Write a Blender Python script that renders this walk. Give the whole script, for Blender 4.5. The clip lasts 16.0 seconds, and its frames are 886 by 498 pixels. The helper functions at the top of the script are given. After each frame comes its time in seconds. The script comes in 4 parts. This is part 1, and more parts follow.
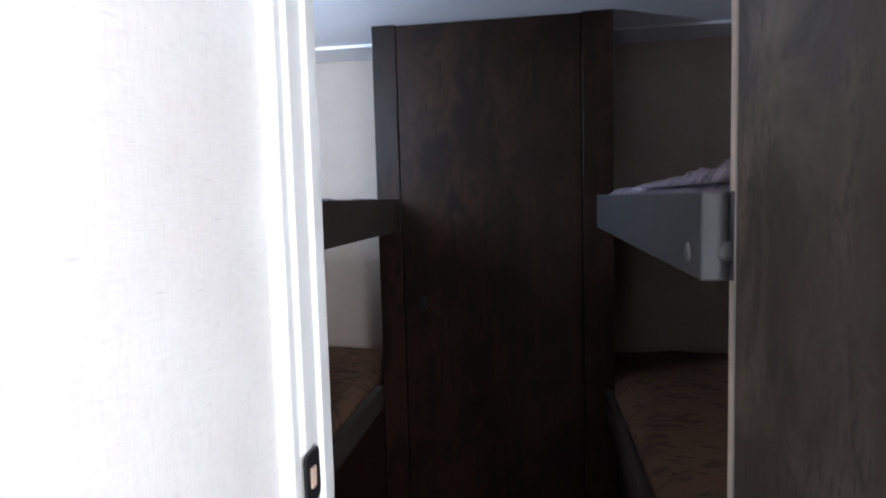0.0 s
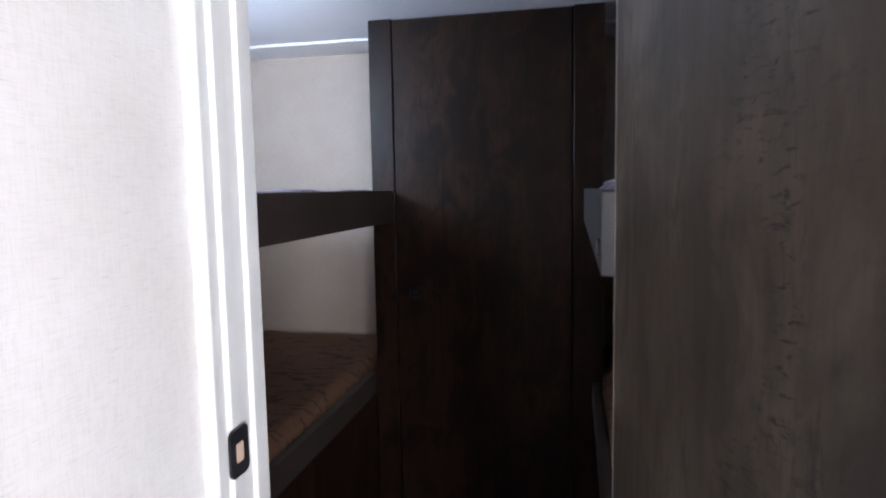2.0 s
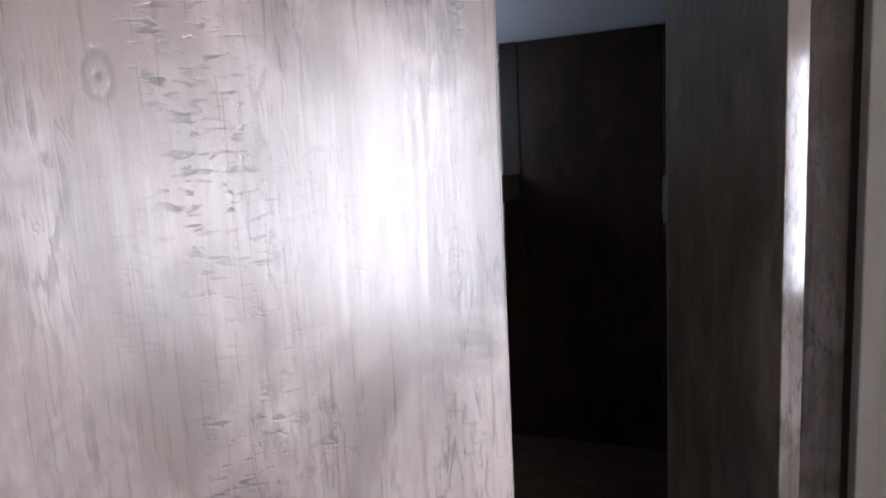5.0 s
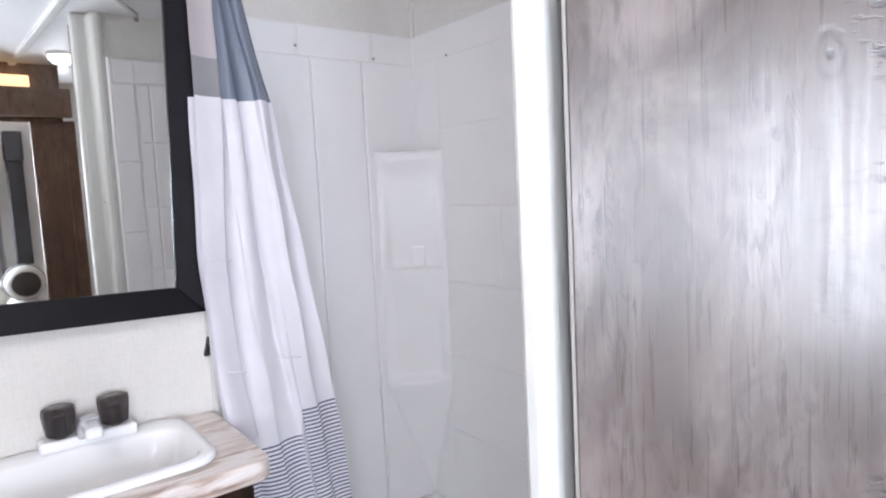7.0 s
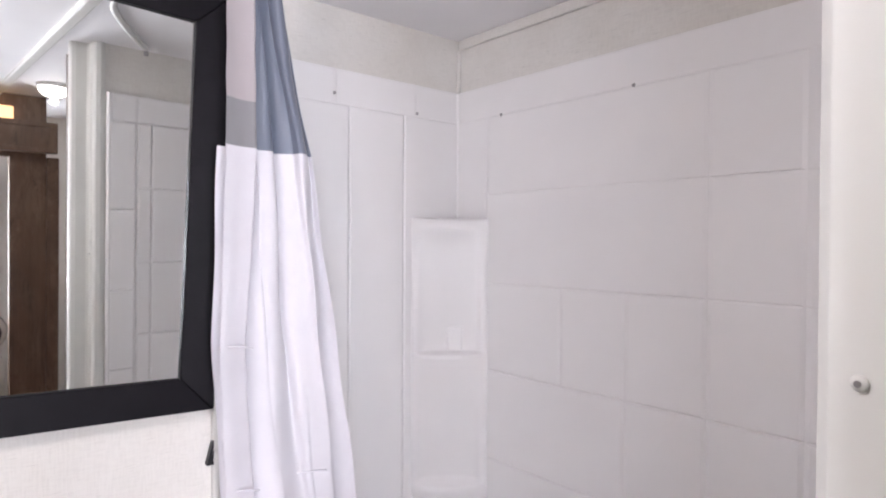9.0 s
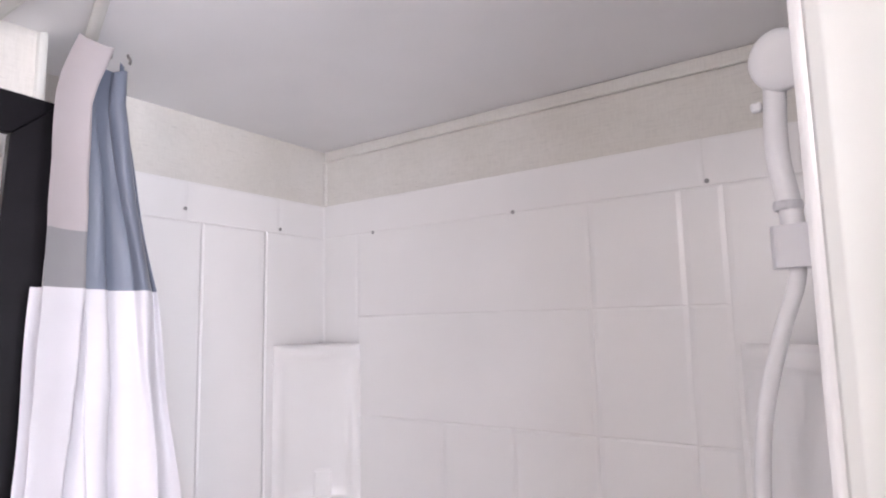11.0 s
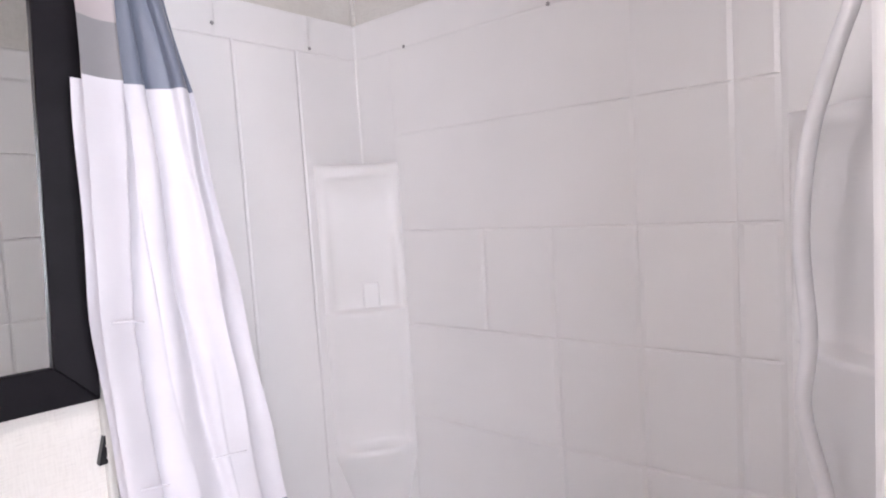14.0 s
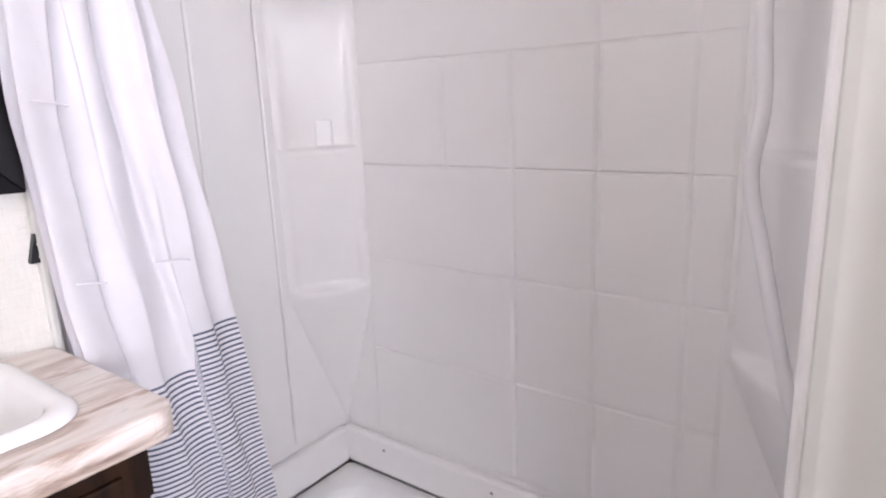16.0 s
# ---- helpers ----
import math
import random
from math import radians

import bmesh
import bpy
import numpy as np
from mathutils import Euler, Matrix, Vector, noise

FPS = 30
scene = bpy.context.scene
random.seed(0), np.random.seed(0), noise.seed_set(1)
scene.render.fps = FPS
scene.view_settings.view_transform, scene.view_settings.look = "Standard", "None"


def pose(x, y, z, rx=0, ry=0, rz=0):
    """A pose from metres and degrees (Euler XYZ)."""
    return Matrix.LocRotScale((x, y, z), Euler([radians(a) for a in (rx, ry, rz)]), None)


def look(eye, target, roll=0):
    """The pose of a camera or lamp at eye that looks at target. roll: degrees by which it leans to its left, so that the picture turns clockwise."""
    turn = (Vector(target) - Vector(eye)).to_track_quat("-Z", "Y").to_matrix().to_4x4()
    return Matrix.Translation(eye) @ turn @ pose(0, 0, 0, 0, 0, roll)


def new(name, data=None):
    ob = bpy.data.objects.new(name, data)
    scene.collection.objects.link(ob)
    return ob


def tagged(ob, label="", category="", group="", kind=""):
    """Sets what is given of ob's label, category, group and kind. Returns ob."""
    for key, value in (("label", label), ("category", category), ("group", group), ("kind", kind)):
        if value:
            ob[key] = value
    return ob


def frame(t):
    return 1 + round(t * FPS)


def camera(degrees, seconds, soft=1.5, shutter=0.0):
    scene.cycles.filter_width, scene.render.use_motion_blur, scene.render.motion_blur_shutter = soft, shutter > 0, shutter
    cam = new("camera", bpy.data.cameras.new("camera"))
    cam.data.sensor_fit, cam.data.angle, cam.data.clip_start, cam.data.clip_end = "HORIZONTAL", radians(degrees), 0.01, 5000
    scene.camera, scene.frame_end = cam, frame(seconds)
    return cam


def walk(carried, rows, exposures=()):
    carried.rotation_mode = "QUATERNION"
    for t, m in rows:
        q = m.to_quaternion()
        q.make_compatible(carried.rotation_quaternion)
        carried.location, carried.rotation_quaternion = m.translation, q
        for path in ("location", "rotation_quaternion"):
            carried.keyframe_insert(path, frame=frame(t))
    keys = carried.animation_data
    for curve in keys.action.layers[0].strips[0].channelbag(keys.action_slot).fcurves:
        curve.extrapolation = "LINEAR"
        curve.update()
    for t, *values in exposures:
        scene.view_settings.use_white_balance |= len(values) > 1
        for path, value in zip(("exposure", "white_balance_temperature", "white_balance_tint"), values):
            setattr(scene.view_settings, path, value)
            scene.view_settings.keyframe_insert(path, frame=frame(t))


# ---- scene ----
cam = camera(71.7, 16.0, soft=2.0)
PATH = [
    (0, (0.029, 0.035, 1.379), (-0.278, 2.004, 1.217), -1.6),
    (0.5, (0.046, 0.007, 1.383), (-0.291, 1.975, 1.26), -2.4),
    (1, (0.104, 0.012, 1.386), (-0.241, 1.977, 1.236), -2.4),
    (1.5, (0.159, 0.03, 1.382), (-0.178, 1.993, 1.197), -2.0),
    (2, (0.194, 0.022, 1.384), (-0.223, 1.969, 1.191), -1.0),
    (2.5, (0.275, -0.006, 1.384), (-0.264, 1.91, 1.193), -0.8),
    (3, (0.36, -0.019, 1.384), (-0.077, 1.925, 1.202), -1.7),
    (3.2, (0.374, -0.021, 1.385), (-0.009, 1.935, 1.219), -1.7),
    (3.9, (0.425, -0.22, 1.385), (-0.13, 1.69, 1.2), -1.8),
    (4.6, (0.345, -0.56, 1.41), (-0.375, 1.30, 1.19), -2.6),
    (5.3, (0.229, -0.801, 1.428), (-0.507, 1.038, 1.154), -3.3),
    (5.5, (0.216, -0.819, 1.431), (-0.645, 0.965, 1.158), -2.0),
    (6, (0.205, -0.827, 1.427), (-1.042, 0.719, 1.191), -2.6),
    (6.5, (0.138, -0.887, 1.412), (-1.271, 0.518, 1.212), -2.3),
    (7, (0.077, -0.92, 1.415), (-1.498, 0.296, 1.216), -2.9),
    (7.5, (0.008, -0.936, 1.413), (-1.617, 0.219, 1.256), -1.8),
    (8, (-0.065, -0.943, 1.411), (-1.655, 0.262, 1.262), -1.5),
    (8.5, (-0.169, -0.92, 1.432), (-1.717, 0.345, 1.375), -1.5),
    (9, (-0.229, -0.909, 1.47), (-1.758, 0.38, 1.444), 0.3),
    (9.5, (-0.267, -0.9, 1.526), (-1.683, 0.511, 1.612), 1.2),
    (9.7, (-0.278, -0.891, 1.538), (-1.628, 0.577, 1.675), 0.3),
    (11.8, (-0.37, -0.852, 1.575), (-1.506, 0.776, 1.821), -1.0),
    (12, (-0.368, -0.844, 1.567), (-1.548, 0.764, 1.719), -1.2),
    (12.5, (-0.375, -0.848, 1.531), (-1.557, 0.764, 1.598), -1.7),
    (13, (-0.363, -0.853, 1.498), (-1.583, 0.732, 1.502), -1.9),
    (13.5, (-0.362, -0.867, 1.46), (-1.61, 0.694, 1.38), -2.6),
    (14, (-0.35, -0.871, 1.429), (-1.627, 0.66, 1.272), -3.7),
    (14.5, (-0.346, -0.862, 1.385), (-1.603, 0.679, 1.172), -4.1),
    (15, (-0.348, -0.86, 1.351), (-1.607, 0.671, 1.084), -3.6),
    (15.5, (-0.351, -0.86, 1.302), (-1.552, 0.689, 0.901), -2.9),
    (16, (-0.346, -0.857, 1.261), (-1.516, 0.701, 0.806), -2.2),
]
walk(cam, [(t, look(eye, target, roll)) for t, eye, target, roll in PATH], exposures=[(0, 2.1, 5950, 14), (0.5, 1.85, 5850, 14), (1.0, 1.8, 5850, 14), (2.0, 2.0, 6100, 17), (3.2, 1.65, 6050, 18), (5.3, 0.4, 6050, 15), (7, 0.22, 5880, 12), (9, 0.3, 6200, 17), (12, 0.40, 6230, 18), (14.5, 0.40, 6230, 18), (16, 0.43, 6250, 18)])

# ---- light ----
world = bpy.data.worlds.new("world")
scene.world = world
world.use_nodes = True
sky = world.node_tree.nodes.new("ShaderNodeTexSky")
sky.sky_type, sky.sun_disc, sky.sun_elevation, sky.sun_rotation = "NISHITA", False, radians(40), radians(80)
world.node_tree.links.new(sky.outputs[0], world.node_tree.nodes["Background"].inputs[0])
world.node_tree.nodes["Background"].inputs[1].default_value = 0.12


def area(name, eye, target, w, h, energy, col=(1, 1, 1)):
    data = bpy.data.lights.new(name, "AREA")
    data.shape, data.size, data.size_y, data.energy, data.color = "RECTANGLE", w, h, energy, col
    ob = new(name, data)
    ob.matrix_world = look(eye, target)
    return ob


def bulb(name, at, radius, energy, col=(1, 1, 1)):
    data = bpy.data.lights.new(name, "POINT")
    data.shadow_soft_size, data.energy, data.color = radius, energy, col
    ob = new(name, data)
    ob.location = at
    return ob


area("slide_window_daylight", (1.47, -1.13, 1.3), (-1, -0.95, 1.2), 0.66, 0.88, 39, (0.95, 0.97, 1))
# unseen source, supposed from the daylight on the shower's outer side
area("unseen_window_daylight", (1.47, -2.35, 1.3), (-1, -1.2, 1.25), 1.15, 0.88, 33, (0.95, 0.97, 1))
area("bunk_window_daylight", (-1.29, 1.35, 1.74), (-0.85, 2.8, 1.80), 0.5, 0.3, 7.4, (0.66, 0.83, 1))
# added fill for the bathroom; its true source is unseen
bulb("bath_fill_light", (-0.50, -1.32, 1.93), 0.07, 13.5, (1, 0.95, 0.92))
bulb("corridor_lamp_light", (0.465, -0.43, 1.96), 0.015, 0.10, (1, 0.93, 0.85))


# ---- materials ----
def nodes_of(name):
    m = bpy.data.materials.new(name)
    m.use_nodes = True
    return m, m.node_tree.nodes, m.node_tree.links, m.node_tree.nodes["Principled BSDF"]


def mapped(n, l, scale, rot=(0, 0, 0), source="Object"):
    tc = n.new("ShaderNodeTexCoord")
    mp = n.new("ShaderNodeMapping")
    mp.inputs["Scale"].default_value = scale
    mp.inputs["Rotation"].default_value = rot
    l.new(tc.outputs[source], mp.inputs["Vector"])
    return mp.outputs["Vector"]


def noisy(n, l, vec, scale, detail=4, rough=0.55, distortion=0.0):
    t = n.new("ShaderNodeTexNoise")
    t.inputs["Scale"].default_value = scale
    t.inputs["Detail"].default_value = detail
    t.inputs["Roughness"].default_value = rough
    t.inputs["Distortion"].default_value = distortion
    l.new(vec, t.inputs["Vector"])
    return t.outputs["Fac"]


def ramp(n, l, fac, stops):
    r = n.new("ShaderNodeValToRGB")
    e = r.color_ramp.elements
    while len(e) < len(stops):
        e.new(0.5)
    for i, (p, c) in enumerate(stops):
        e[i].position = p
        e[i].color = (*c, 1) if len(c) == 3 else c
    l.new(fac, r.inputs["Fac"])
    return r.outputs["Color"]


def mixed(n, l, a, b, fac, mode="MIX"):
    m = n.new("ShaderNodeMix")
    m.data_type, m.blend_type = "RGBA", mode
    for sock, v in (("A", a), ("B", b), ("Factor", fac)):
        idx = {"Factor": 0, "A": 6, "B": 7}[sock]
        if isinstance(v, (int, float)):
            m.inputs[idx].default_value = v
        elif isinstance(v, tuple):
            m.inputs[idx].default_value = (*v, 1)
        else:
            l.new(v, m.inputs[idx])
    return m.outputs[2]


def maths(n, l, op, a, b):
    m = n.new("ShaderNodeMath")
    m.operation = op
    for i, v in enumerate((a, b)):
        if isinstance(v, (int, float)):
            m.inputs[i].default_value = v
        else:
            l.new(v, m.inputs[i])
    return m.outputs[0]


def bumped(n, l, b, height, strength, dist=0.002):
    bp = n.new("ShaderNodeBump")
    bp.inputs["Strength"].default_value = strength
    bp.inputs["Distance"].default_value = dist
    l.new(height, bp.inputs["Height"])
    l.new(bp.outputs["Normal"], b.inputs["Normal"])


def plain(name, col, rough=0.5, metal=0.0, vary=0.06, scale=9.0, bump=0.05, fine=180.0, coat=0.0):
    """A near-plain surface with faint mottling and fine relief."""
    m, n, l, b = nodes_of(name)
    v = mapped(n, l, (1, 1, 1))
    f = noisy(n, l, v, scale, 3)
    lo = tuple(c * (1 - vary) for c in col)
    hi = tuple(min(1, c * (1 + vary)) for c in col)
    l.new(ramp(n, l, f, [(0.3, lo), (0.7, hi)]), b.inputs["Base Color"])
    b.inputs["Roughness"].default_value = rough
    b.inputs["Metallic"].default_value = metal
    b.inputs["Coat Weight"].default_value = coat
    if bump:
        bumped(n, l, b, noisy(n, l, v, fine, 2), bump, 0.001)
    return m


def linen(name, col, dark):
    """Vinyl wall covering with a printed woven thread."""
    m, n, l, b = nodes_of(name)
    h = noisy(n, l, mapped(n, l, (40, 40, 520)), 1.0, 3, 0.6)
    v = noisy(n, l, mapped(n, l, (520, 520, 40)), 1.0, 3, 0.6)
    slub = noisy(n, l, mapped(n, l, (30, 30, 330)), 1.0, 2, 0.5)
    big = noisy(n, l, mapped(n, l, (1, 1, 1)), 5.0, 3)
    w = maths(n, l, "MULTIPLY", maths(n, l, "ADD", h, v), 0.5)
    c = ramp(n, l, w, [(0.36, dark), (0.55, col)])
    c = mixed(n, l, c, tuple(x * 0.72 for x in dark), ramp(n, l, slub, [(0.66, (0, 0, 0)), (0.76, (0.45, 0.45, 0.45))]))
    c = mixed(n, l, c, (0.93, 0.92, 0.90), ramp(n, l, big, [(0.35, (1, 1, 1)), (0.7, (0, 0, 0))]), "MULTIPLY")
    l.new(c, b.inputs["Base Color"])
    b.inputs["Roughness"].default_value = 0.62
    bumped(n, l, b, w, 0.25, 0.001)
    return m


def timber(name, light, mid, dark, rough, knots=1.0, coat=0.0, bump=0.17, spec=0.5, column=9.0, eye=(9.0, 9.0), lines=0.72, pores=0.22, ticks=0.0, grain=38):
    """Vertical-grain wood laminate: long streaks, cathedral patches, knots and short cross checks."""
    m, n, l, b = nodes_of(name)
    streak = noisy(n, l, mapped(n, l, (grain, grain, 1.3)), 1.0, 5, 0.62, 0.6)
    wide = noisy(n, l, mapped(n, l, (7, 7, 0.9)), 1.0, 3, 0.5, 0.8)
    fine = noisy(n, l, mapped(n, l, (grain * 5.5, grain * 5.5, 7)), 1.0, 3, 0.6)
    blot = noisy(n, l, mapped(n, l, (9, 9, 5)), 1.0, 4, 0.6, 1.0)
    g = maths(n, l, "ADD", maths(n, l, "MULTIPLY", streak, 0.5), maths(n, l, "MULTIPLY", wide, 0.5))
    c = ramp(n, l, g, [(0.33, mid), (0.5, light), (0.66, tuple(x * 1.12 for x in light))])
    c = mixed(n, l, c, mid, ramp(n, l, blot, [(0.40, (1, 1, 1)), (0.57, (0, 0, 0))]))
    c = mixed(n, l, c, dark, ramp(n, l, streak, [(0.53, (0, 0, 0)), (0.70, (lines,) * 3)]))
    # columns of knots with short cross checks
    col = noisy(n, l, mapped(n, l, (6.5, 6.5, 0.35)), 1.0, 2, 0.5, 0.4)
    tick = noisy(n, l, mapped(n, l, (55, 55, 150)), 1.0, 3, 0.6, 0.5)
    patch = noisy(n, l, mapped(n, l, (9, 9, 6)), 1.0, 2, 0.5)
    mask = maths(n, l, "MULTIPLY", ramp(n, l, col, [(0.585, (0, 0, 0)), (0.65, (1, 1, 1))]), ramp(n, l, patch, [(0.46, (0, 0, 0)), (0.6, (1, 1, 1))]))
    # one drawn column of scalloped checks with a ringed knot at its head
    sep = n.new("ShaderNodeSeparateXYZ")
    l.new(mapped(n, l, (1, 1, 1)), sep.inputs[0])
    sway = maths(n, l, "MULTIPLY", maths(n, l, "SUBTRACT", noisy(n, l, mapped(n, l, (2, 2, 5)), 1.0, 2), 0.5), 0.16)
    lean = maths(n, l, "MULTIPLY", maths(n, l, "SUBTRACT", sep.outputs[2], 1.3), 0.09)
    off = maths(n, l, "ABSOLUTE", maths(n, l, "SUBTRACT", maths(n, l, "ADD", maths(n, l, "ADD", sep.outputs[0], lean), sway), column), 0)
    drawn = maths(n, l, "MULTIPLY", ramp(n, l, off, [(0.010, (1, 1, 1)), (0.030, (0, 0, 0))]), ramp(n, l, patch, [(0.38, (0.2, 0.2, 0.2)), (0.5, (1, 1, 1))]))
    mask = maths(n, l, "MAXIMUM", mask, drawn)
    du = maths(n, l, "POWER", maths(n, l, "DIVIDE", maths(n, l, "SUBTRACT", sep.outputs[0], eye[0]), 0.020), 2)
    dv = maths(n, l, "POWER", maths(n, l, "DIVIDE", maths(n, l, "SUBTRACT", sep.outputs[2], eye[1]), 0.036), 2)
    away = maths(n, l, "ADD", maths(n, l, "SQRT", maths(n, l, "ADD", du, dv), 0), maths(n, l, "MULTIPLY", tick, 0.25))
    rings = maths(n, l, "MULTIPLY", maths(n, l, "ADD", maths(n, l, "MULTIPLY", maths(n, l, "SINE", maths(n, l, "MULTIPLY", away, 13), 0), 0.5), 0.35), ramp(n, l, away, [(0.3, (1, 1, 1)), (0.98, (0, 0, 0))]))
    tk = maths(n, l, "MULTIPLY", mask, ramp(n, l, tick, [(0.54, (0, 0, 0)), (0.66, (1, 1, 1))]))
    vor = n.new("ShaderNodeTexVoronoi")
    vor.inputs["Scale"].default_value = 1.0
    l.new(mapped(n, l, (5.2, 5.2, 3.2)), vor.inputs["Vector"])
    kn = maths(n, l, "MULTIPLY", ramp(n, l, vor.outputs["Distance"], [(0.05, (1, 1, 1)), (0.13, (0.25, 0.25, 0.25)), (0.2, (0, 0, 0))]), ramp(n, l, col, [(0.5, (0, 0, 0)), (0.56, (1, 1, 1))]))
    k = maths(n, l, "MULTIPLY", maths(n, l, "MAXIMUM", maths(n, l, "MAXIMUM", tk, kn), rings), 0.92 * knots)
    fleck = noisy(n, l, mapped(n, l, (115, 115, 24)), 1.0, 4, 0.65, 0.8)
    where = noisy(n, l, mapped(n, l, (8, 8, 2.5)), 1.0, 2, 0.5)
    fk = maths(n, l, "MULTIPLY", ramp(n, l, fleck, [(0.51, (0, 0, 0)), (0.63, (0.62, 0.62, 0.62))]), ramp(n, l, where, [(0.40, (0, 0, 0)), (0.60, (1, 1, 1))]))
    # a second band of long dark ticks towards the free edge
    beside = maths(n, l, "ABSOLUTE", maths(n, l, "SUBTRACT", maths(n, l, "ADD", sep.outputs[0], sway), column + 0.205), 0)
    tall = maths(n, l, "MULTIPLY", ramp(n, l, beside, [(0.012, (1, 1, 1)), (0.05, (0, 0, 0))]), ramp(n, l, fleck, [(0.44, (0, 0, 0)), (0.58, (ticks,) * 3)]))
    tall = maths(n, l, "MULTIPLY", tall, ramp(n, l, maths(n, l, "MULTIPLY", sep.outputs[2], 0.5), [(0.58, (0.1, 0.1, 0.1)), (0.68, (1, 1, 1))]))
    fk = maths(n, l, "MAXIMUM", fk, tall)
    c = mixed(n, l, c, dark, fk)
    smear = noisy(n, l, mapped(n, l, (3.5, 3.5, 1.8)), 1.0, 3, 0.6, 1.5)
    c = mixed(n, l, c, tuple(x * y for x, y in zip(mid, (1.12, 1.0, 0.92))), ramp(n, l, smear, [(0.46, (0, 0, 0)), (0.66, (0.7, 0.7, 0.7))]))
    c = mixed(n, l, c, dark, k)
    c = mixed(n, l, c, tuple(x * 0.8 for x in mid), ramp(n, l, fine, [(0.5, (0, 0, 0)), (0.72, (pores,) * 3)]))
    l.new(c, b.inputs["Base Color"])
    l.new(ramp(n, l, fine, [(0.3, (rough, rough, rough)), (0.7, (rough + 0.12,) * 3)]), b.inputs["Roughness"])
    b.inputs["Specular IOR Level"].default_value = spec
    b.inputs["Coat Weight"].default_value = coat
    b.inputs["Coat Roughness"].default_value = 0.22
    hh = maths(n, l, "SUBTRACT", maths(n, l, "ADD", maths(n, l, "MULTIPLY", fine, 0.12), maths(n, l, "MULTIPLY", streak, 0.3)), maths(n, l, "ADD", maths(n, l, "MULTIPLY", k, 0.3), maths(n, l, "MULTIPLY", fk, 0.12)))
    bumped(n, l, b, hh, bump, 0.004)
    return m


def marble(name):
    """Laminate worktop printed with long pale and tan streaks."""
    m, n, l, b = nodes_of(name)
    a = noisy(n, l, mapped(n, l, (26, 5, 26), (0, 0, 0.25)), 1.0, 5, 0.6, 1.2)
    big = noisy(n, l, mapped(n, l, (9, 3, 9), (0, 0, 0.25)), 1.0, 3, 0.5, 1.0)
    c = ramp(n, l, a, [(0.3, (0.22, 0.15, 0.12)), (0.42, (0.47, 0.36, 0.30)), (0.52, (0.70, 0.62, 0.57)), (0.62, (0.77, 0.73, 0.70)), (0.72, (0.42, 0.35, 0.33))])
    c = mixed(n, l, c, (0.80, 0.77, 0.73), ramp(n, l, big, [(0.4, (0, 0, 0)), (0.62, (0.5, 0.5, 0.5))]))
    l.new(c, b.inputs["Base Color"])
    b.inputs["Roughness"].default_value = 0.38
    bumped(n, l, b, a, 0.03, 0.001)
    return m


def quilt(name, base, blots, scale):
    """Printed mattress ticking with leaf-like blots."""
    m, n, l, b = nodes_of(name)
    a = noisy(n, l, mapped(n, l, (1, 2.2, 1)), scale, 3, 0.55, 1.6)
    f = noisy(n, l, mapped(n, l, (1, 1, 1)), 240, 2)
    c = ramp(n, l, a, [(0.40, base), (0.55, base), (0.60, blots)])
    c = mixed(n, l, c, tuple(x * 0.7 for x in base), ramp(n, l, f, [(0.45, (0, 0, 0)), (0.7, (0.6, 0.6, 0.6))]))
    l.new(c, b.inputs["Base Color"])
    b.inputs["Roughness"].default_value = 0.9
    bumped(n, l, b, noisy(n, l, mapped(n, l, (1, 1, 1)), 22, 3), 0.5, 0.012)
    return m


def cloth(name, col, rough=0.75):
    """Woven polyester that lets some light through."""
    m, n, l, b = nodes_of(name)
    v = mapped(n, l, (1, 1, 1))
    w = noisy(n, l, mapped(n, l, (420, 420, 420)), 1.0, 2)
    big = noisy(n, l, v, 7, 3)
    c = mixed(n, l, col, tuple(x * 0.93 for x in col), ramp(n, l, big, [(0.35, (0, 0, 0)), (0.7, (1, 1, 1))]))
    l.new(c, b.inputs["Base Color"])
    b.inputs["Roughness"].default_value = rough
    b.inputs["Sheen Weight"].default_value = 0.15
    bumped(n, l, b, w, 0.12, 0.001)
    tr = n.new("ShaderNodeBsdfTranslucent")
    l.new(c, tr.inputs["Color"])
    mx = n.new("ShaderNodeMixShader")
    mx.inputs[0].default_value = 0.25
    l.new(b.outputs[0], mx.inputs[1])
    l.new(tr.outputs[0], mx.inputs[2])
    l.new(mx.outputs[0], n["Material Output"].inputs["Surface"])
    return m


def glow(name, col, strength):
    m, n, l, b = nodes_of(name)
    b.inputs["Base Color"].default_value = (*col, 1)
    b.inputs["Emission Color"].default_value = (*col, 1)
    b.inputs["Emission Strength"].default_value = strength
    return m


def clear(name, col, rough=0.05, trans=1.0):
    m, n, l, b = nodes_of(name)
    b.inputs["Base Color"].default_value = (*col, 1)
    b.inputs["Roughness"].default_value = rough
    b.inputs["Transmission Weight"].default_value = trans
    b.inputs["IOR"].default_value = 1.45
    return m


M_PAPER = linen("linen_wall_covering", (0.75, 0.73, 0.695), (0.675, 0.655, 0.62))
# beige, with the bunk room's dimness darkened into the base colour
M_PAPER_BUNK = linen("shaded_beige_wall_covering", (0.46, 0.385, 0.32), (0.40, 0.335, 0.28))
M_CEIL = plain("white_ceiling_vinyl", (0.86, 0.85, 0.86), 0.55, vary=0.03, scale=3, bump=0.06, fine=60)
M_TRIM = plain("white_vinyl_trim", (0.66, 0.66, 0.63), 0.5, vary=0.03)
M_ACRYL = plain("white_moulded_acrylic", (0.83, 0.815, 0.81), 0.31, vary=0.02, scale=4, bump=0.03, fine=14)
M_TUB = plain("white_tub_plastic", (0.82, 0.82, 0.82), 0.2, vary=0.02, bump=0.02, fine=14)
